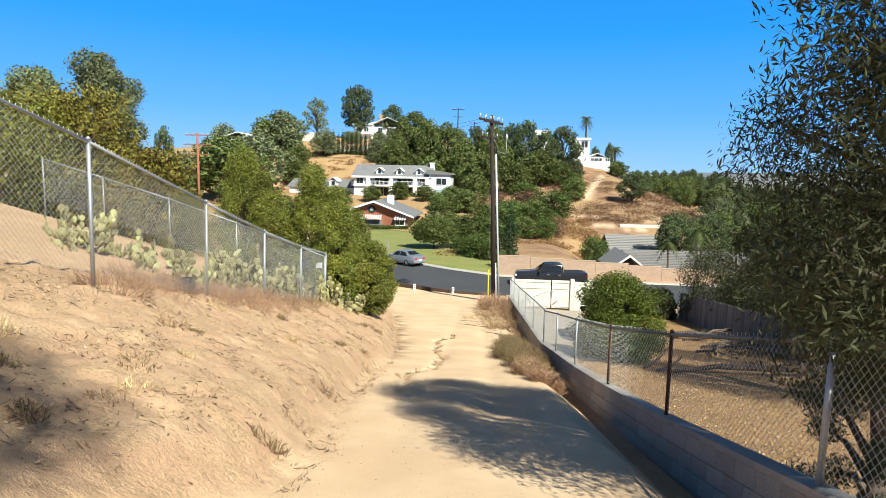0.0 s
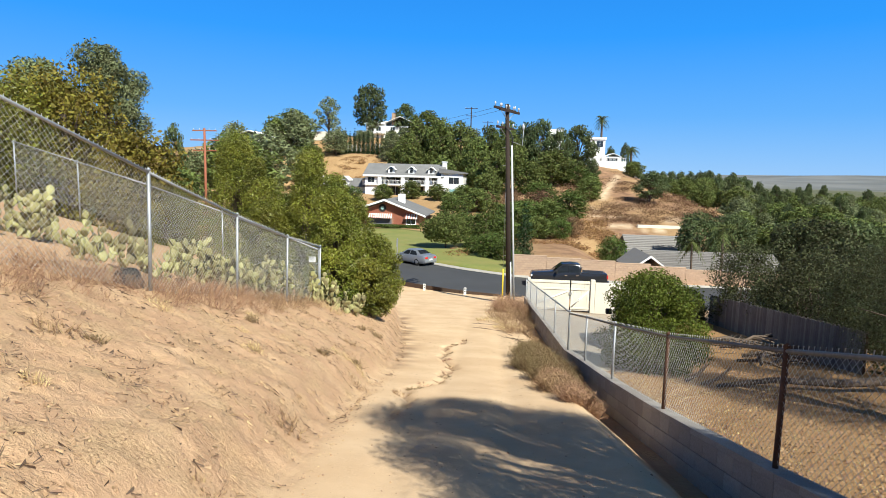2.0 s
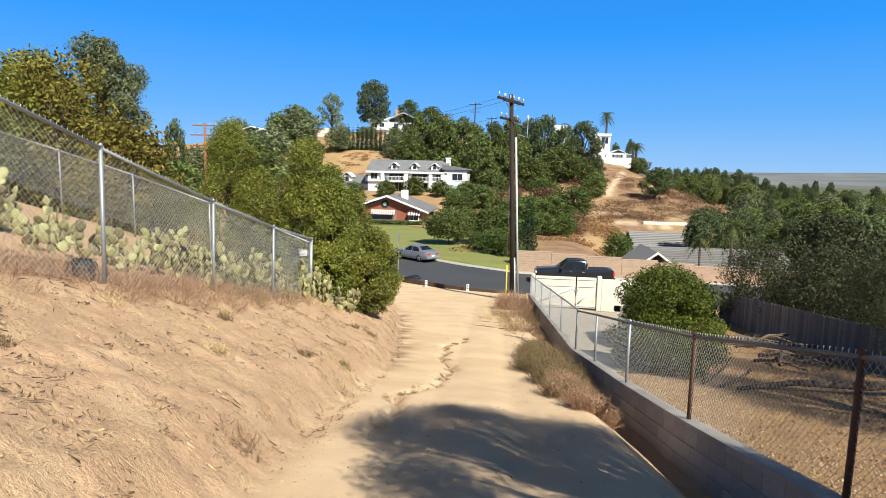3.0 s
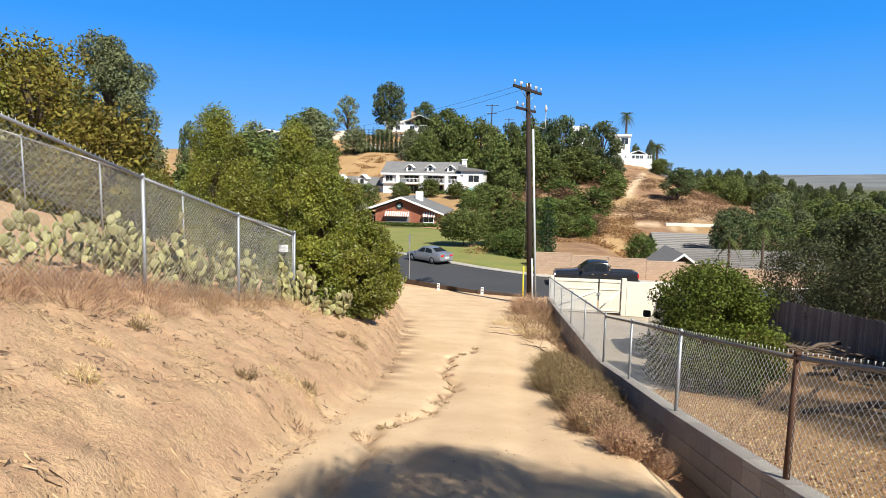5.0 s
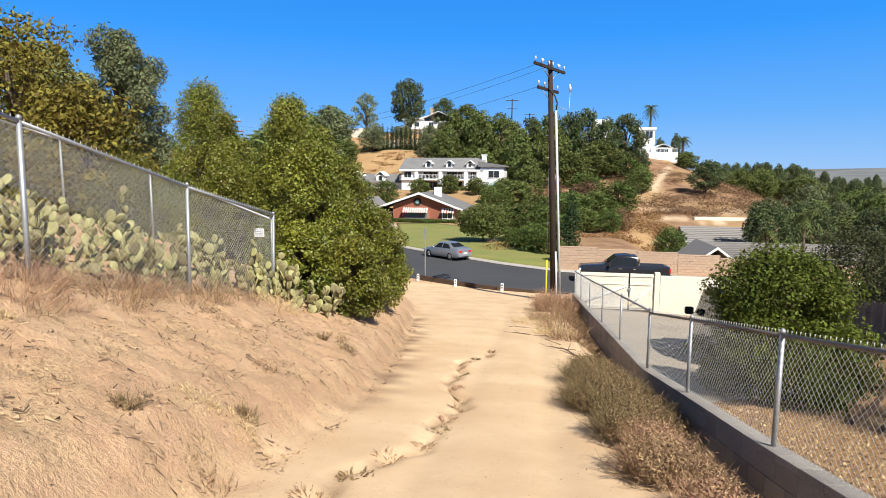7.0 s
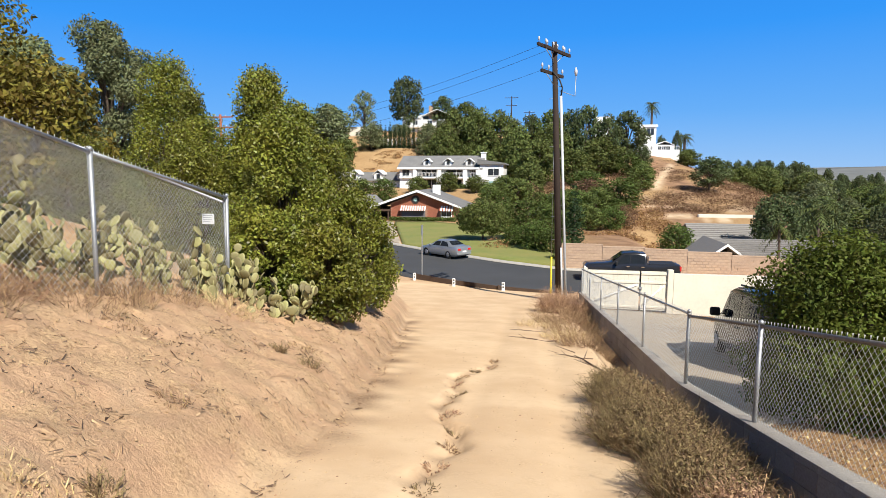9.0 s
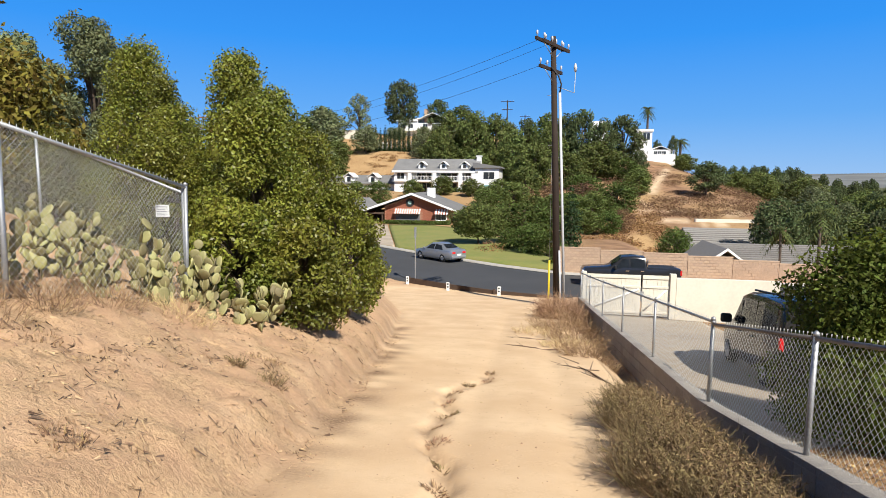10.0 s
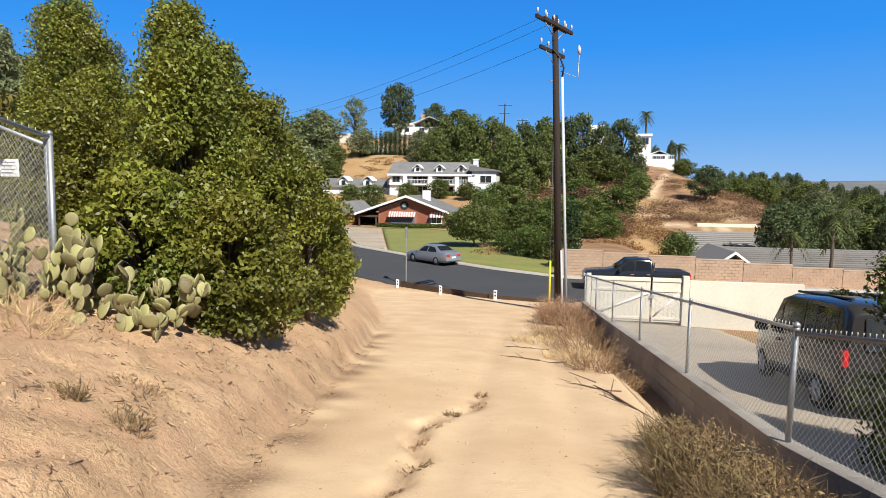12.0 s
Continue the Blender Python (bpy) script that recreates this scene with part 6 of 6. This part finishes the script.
for i in range(34):
    y = q.uniform(3, 22)
    x = float(path_left(y)) - q.uniform(0.05, 2.4)
    brush("weed_tuft", x, y, q.uniform(0.07, 0.18), q.uniform(0.1, 0.25), 60, ("dry", "straw", "olive_brush")[i % 3], "small dry weed tuft on the bank", 260 + i, "weed", "weed tufts on the bank", width=0.004)
for i in range(16):
    y = 12.5 + 9.4 * (i / 15)
    x = float(gully_x(y)) + q.uniform(-0.12, 0.12)
    brush("weed_tuft", x, y, q.uniform(0.05, 0.1), q.uniform(0.1, 0.22), 50, ("dry", "olive_brush", "dry_red")[i % 3], "flattened dry weeds in the track's gully", 300 + i, "weed", "weed tufts in the gully", lean=1.6, width=0.005)


def stones(n, x0, x1, y0, y1, lo, hi, seed, keep):
    q = np.random.RandomState(seed)
    X, Y = q.uniform(x0, x1, n), q.uniform(y0, y1, n)
    ok = keep(X, Y)
    X, Y = X[ok], Y[ok]
    n = len(X)
    S = lo * (hi / lo) ** (q.uniform(0, 1, n) ** 2.5)
    Z = ground(X, Y) + S * 0.15
    octa = np.array([(1, 0, 0), (0, 1, 0), (-1, 0, 0), (0, -1, 0), (0, 0, 0.8), (0, 0, -0.8)], float)
    V = octa[None] * S[:, None, None] * q.uniform(0.6, 1.3, (n, 6, 1))
    a = q.uniform(0, 6.28, n)
    c, s = np.cos(a)[:, None], np.sin(a)[:, None]
    V = np.stack([V[..., 0] * c - V[..., 1] * s, V[..., 0] * s + V[..., 1] * c, V[..., 2]], -1) + np.stack([X, Y, Z], -1)[:, None]
    tri = np.array([(0, 1, 4), (1, 2, 4), (2, 3, 4), (3, 0, 4), (1, 0, 5), (2, 1, 5), (3, 2, 5), (0, 3, 5)])
    return mesh_of("clods", V, ((np.arange(n) * 6)[:, None, None] + tri[None]).reshape(-1, 3))


tagged(link("clods", stones(24000, -5.5, 0, 2.5, 27, 0.004, 0.014, 5, lambda X, Y: X < path_left(Y) + 0.3), M["stone"]), "scattered pale clods and pebbles on the bank", "pebbles", kind="stuff")
tagged(link("twig_litter", stones(12000, -5.2, 0, 2.5, 27, 0.003, 0.011, 8, lambda X, Y: (X < path_left(Y) + 0.15) & (wobble(X, Y, 1.1, 41) > -0.1)), M["timber"]), "dark bits of leaf and twig scattered on the bank", "litter", kind="stuff")
def lying(n, x0, x1, y0, y1, length, width, seed, keep):
    """Thin dry stalks lying loosely on the ground."""
    q = np.random.RandomState(seed)
    X, Y = q.uniform(x0, x1, n), q.uniform(y0, y1, n)
    ok = keep(X, Y)
    X, Y = X[ok], Y[ok]
    n = len(X)
    a, L = q.uniform(0, 2 * np.pi, n), length * q.uniform(0.3, 1.2, n)
    W = width * q.uniform(0.6, 1.5, n)
    ux, uy = np.cos(a), np.sin(a)
    rows = []
    for f, w in ((-0.5, -1), (-0.5, 1), (0.5, 0.4), (0.5, -0.4)):
        px_, py_ = X + ux * L * f - uy * W * w, Y + uy * L * f + ux * W * w
        rows.append(np.stack([px_, py_, ground(px_, py_) + 0.008 + (f > 0) * q.uniform(0, 0.03, n)], -1))
    return mesh_of("stalks", np.stack(rows, 1), np.arange(n * 4).reshape(-1, 4))


on_bank = lambda X, Y: (X < path_left(Y) + 0.2) & (wobble(X, Y, 0.9, 51) + 0.5 * wobble(X, Y, 0.35, 52) > 0.02)
tagged(link("dry_stalks", lying(26000, -5.6, 0, 2.5, 26, 0.06, 0.0018, 61, on_bank), M["stone"]), "tan dry stalks lying on the bank", "litter", kind="stuff")
tagged(link("dark_stalks", lying(16000, -5.6, 0, 2.5, 26, 0.08, 0.0026, 62, lambda X, Y: on_bank(X, Y) & (wobble(X, Y, 0.6, 53) > -0.1)), M["dead_wood"]), "dark brown twigs and stalks lying on the bank", "litter", kind="stuff")
tagged(link("dry_leaves", lying(14000, 3.2, 10, 5, 22, 0.06, 0.014, 63, lambda X, Y: X > wall_x(Y) + 0.25), M["dry_red"]), "curled dry leaves on the yard floor", "litter", kind="stuff")
tagged(link("pebbles", stones(2500, -2.0, 2.2, 3, 30, 0.004, 0.016, 6, lambda X, Y: X > path_left(Y)), M["stone"]), "fine pebbles strewn over the sandy track", "pebbles", kind="stuff")
tagged(link("leaf_litter", stones(14000, 3.0, 10, 5, 20, 0.010, 0.03, 7, lambda X, Y: X > wall_x(Y) + 0.25), M["straw"]), "dry leaf litter covering the yard floor", "litter", kind="stuff")
for x, y, a, l, r in ((5.6, 18.9, 35, 0.8, 0.05), (5.9, 18.6, 28, 1.0, 0.045)):
    lg = thing("cut_branch", x, y, gz(x, y) + 0.05, "short reddish cut branch lying in the yard", "log", "cut branches", a)
    part("limb", tube([(0, 0, 0), (l * 0.6, 0.05, 0.05), (l, 0, 0.32)], [r, r * 0.9, r * 0.8], 8), M["dead_wood"], lg)
    part("cut_face", tube([(l, 0, 0.32), (l + 0.006, 0, 0.325)], [r * 0.78, r * 0.78], 8), M["straw"], lg)
stump = thing("tree_stump", -5.0, 11.3, gz(-5.0, 11.3), "charred dark tree stump behind the fence", "stump")
part("stump_body", tube([(0, 0, -0.1), (0.01, 0, 0.08), (0.02, 0.01, 0.2), (0.02, 0.02, 0.26)], [0.26, 0.2, 0.17, 0.1], 11), M["trim"], stump)
for k in range(5):
    a = 1.26 * k
    part("root", tube([(0.12 * math.cos(a), 0.12 * math.sin(a), 0.08), (0.3 * math.cos(a), 0.3 * math.sin(a), -0.02)], [0.07, 0.03], 6), M["trim"], stump)
lg = thing("fallen_log", 6.3, 18.6, gz(7.5, 19) + 0.12, "long dark fallen tree trunk across the yard", "log", turn=12)
part("limb", tube([(0, 0, 0), (1.6, 0.1, 0.1), (3.4, -0.1, 0.05), (5.5, 0.2, 0.0)], [0.05, 0.08, 0.11, 0.13], 10), M["bark"], lg)

for x, y, a, l, r in ((1.75, 20.9, 112, 2.1, 0.022), (0.75, 25.2, 170, 1.2, 0.014), (1.4, 22.6, 150, 0.9, 0.012), (0.5, 27.0, 185, 1.0, 0.012)):
    zb = gz(x, y)
    ca, sa = math.cos(radians(a)), math.sin(radians(a))
    run = [(l * f, 0.08 * math.sin(5 * f), gz(x + l * f * ca, y + l * f * sa) - zb + r) for f in (0, 0.25, 0.5, 0.75, 1)]
    br = thing("fallen_branch", x, y, zb, "thin dark dead branch lying across the track's edge", "branch", "fallen branches", a)
    part("limb", tube(run, [r, r * 0.9, r * 0.8, r * 0.6, r * 0.3], 6), M["dead_wood"], br)
    for f, sd in ((0.4, 1), (0.65, -1), (0.85, 1)):
        p0 = Vector((l * f, 0.05, run[2][2] + 0.01))
        part("twig", tube([p0, p0 + Vector((0.18 * l, 0.12 * l * sd, 0.05))], [r * 0.5, r * 0.2], 5), M["dead_wood"], br)

# shaded wall at the back of the yard, and the heap of cut wood before it
M["grey_board"] = material("weathered_grey_board", (0.19, 0.17, 0.15), 0.9, grain=0.5, scale=16, stain=0.5, objvar=0.25)
board_fence = thing("board_fence", 13.0, 24.0, 0, "weathered dark grey board fence along the back of the yard", "fence")
for i in range(96):
    y0 = 0.155 * i
    top = -3.35 - 0.115 * y0 + 0.03 * math.sin(i * 2.7)
    part("board", box(-0.012, y0, top - 1.9, 0.012, y0 + 0.147, top, 0.003), M["grey_board"], board_fence)
for i in range(7):
    y0 = 2.4 * i
    part("post", box(0.013, y0, -3.35 - 0.115 * y0 - 2.1, 0.1, y0 + 0.09, -3.4 - 0.115 * y0, 0.005), M["timber"], board_fence)
yard_door = thing("yard_gate", 12.2, 38.4, gz(12.2, 38.4), "dark narrow wooden gate beside the cream wall", "gate")
for k in range(6):
    part("board", box(-1.2 + 0.2 * k, -0.03, 0.05, -1.01 + 0.2 * k, 0.03, 1.8, 0.005), M["timber"], yard_door)
for hz in (0.35, 1.45):
    part("rail", box(-1.2, 0.031, hz, 0.0, 0.08, hz + 0.12), M["timber"], yard_door)
hq = random.Random(31)
for i in range(26):
    x, y = hq.uniform(9.8, 12.4), hq.uniform(23.5, 30)
    l, r = hq.uniform(1.0, 2.6), hq.uniform(0.025, 0.07)
    lg = thing("cut_limb", x, y, gz(x, y) + hq.uniform(0.08, 0.45), "grey-brown cut limb on the brush heap", "log", "brush heap", hq.uniform(-50, 60))
    part("limb", tube([(-l / 2, 0, -0.12), (0, 0.06, 0.06), (l / 2, -0.05, -0.05)], [r, r * 0.9, r * 0.6], 7), M["bark"], lg)
    for f in (0.1, 0.3):
        part("twig", tube([(l * f, 0, 0), (l * f + 0.3, 0.22 if i % 2 else -0.22, 0.16)], [r * 0.4, r * 0.15], 5), M["bark"], lg)

# pieces of the block wall and the tan wall
BLOCKS = {}


def block_mesh(cap, rise, shift):
    key = (cap, round(rise, 3), round(shift, 3))
    if key not in BLOCKS:
        bm = box(-0.108, 0.001, 0, 0.108, 0.399, 0.07, 0.004) if cap else box(-0.1, 0.003, 0.003, 0.1, 0.397, 0.197, 0.004)
        for v in bm.verts:
            v.co.x, v.co.z = v.co.x + key[2] * v.co.y, v.co.z + key[1] * v.co.y
        me = bpy.data.meshes.new("cap_block" if cap else "block")
        bm.to_mesh(me)
        bm.free()
        me.materials.append(M["block"])
        BLOCKS[key] = me
    return BLOCKS[key]


yy = -1.0
while yy < 38.6:
    for k in range(4):
        y0 = yy + (0.2 if k == 1 else 0.0)
        z0, z1 = float(wall_top(y0)), float(wall_top(y0 + 0.4))
        x0, x1 = float(wall_x(y0)), float(wall_x(y0 + 0.4))
        if k < 3 and not 2.0 < y0 < 30:
            continue
        p = link("cap_block" if k == 3 else "block", block_mesh(k == 3, (z1 - z0) / 0.4, (x1 - x0) / 0.4), None, block_wall)
        p.matrix_basis = Matrix.Translation((x0, y0, z0 - 0.07 if k == 3 else z0 - 0.07 - 0.2 * (k + 1)))
    yy += 0.4
me_tan = bpy.data.meshes.new("brick")
tb = box(0, -0.016, 0.006, 0.388, 0.0, 0.194, 0.005)
tb.to_mesh(me_tan)
tb.free()
me_tan.materials.append(M["tan_block"])
rest = bmesh.new()
count = 0
for a, b, yb, zz, close in BRICKS:
    if close and count < 300:
        p = link("brick", me_tan, None, tan)
        p.matrix_basis = Matrix.Translation((a, yb, zz)) @ Matrix.Diagonal(((b - a) / 0.4, 1, 1, 1))
        count += 1
    else:
        add_box(rest, a + 0.003, yb - 0.016, zz + 0.006, b - 0.009, yb, zz + 0.194)
tagged(part("brick_rest", rest, M["tan_block"], tan), kind="stuff")
# bricks of the gable wall
rest = bmesh.new()
for r in range(22):
    zz = bz + 0.05 + r * 0.19
    for k in range(24):
        a = -22.4 + (k + 0.5 * (r % 2)) * 0.41
        b = a + 0.4
        lim = min(ev + 0.2 + (a + 22.4) * 0.4, ev + 0.05 + (-12.7 - b) * 0.36)
        if b > -12.75 or zz + 0.18 > lim:
            continue
        if (-20.75 < b and a < -17.05 and zz < ev - 0.68) or (-14.85 < b and a < -13.05 and ev - 1.75 < zz + 0.18 and zz < ev - 0.4):
            continue
        add_box(rest, a, hy - 0.02, zz, b, hy - 0.001, zz + 0.18)
tagged(part("brick_face", rest, M["red_brick"], brick_house), kind="stuff")
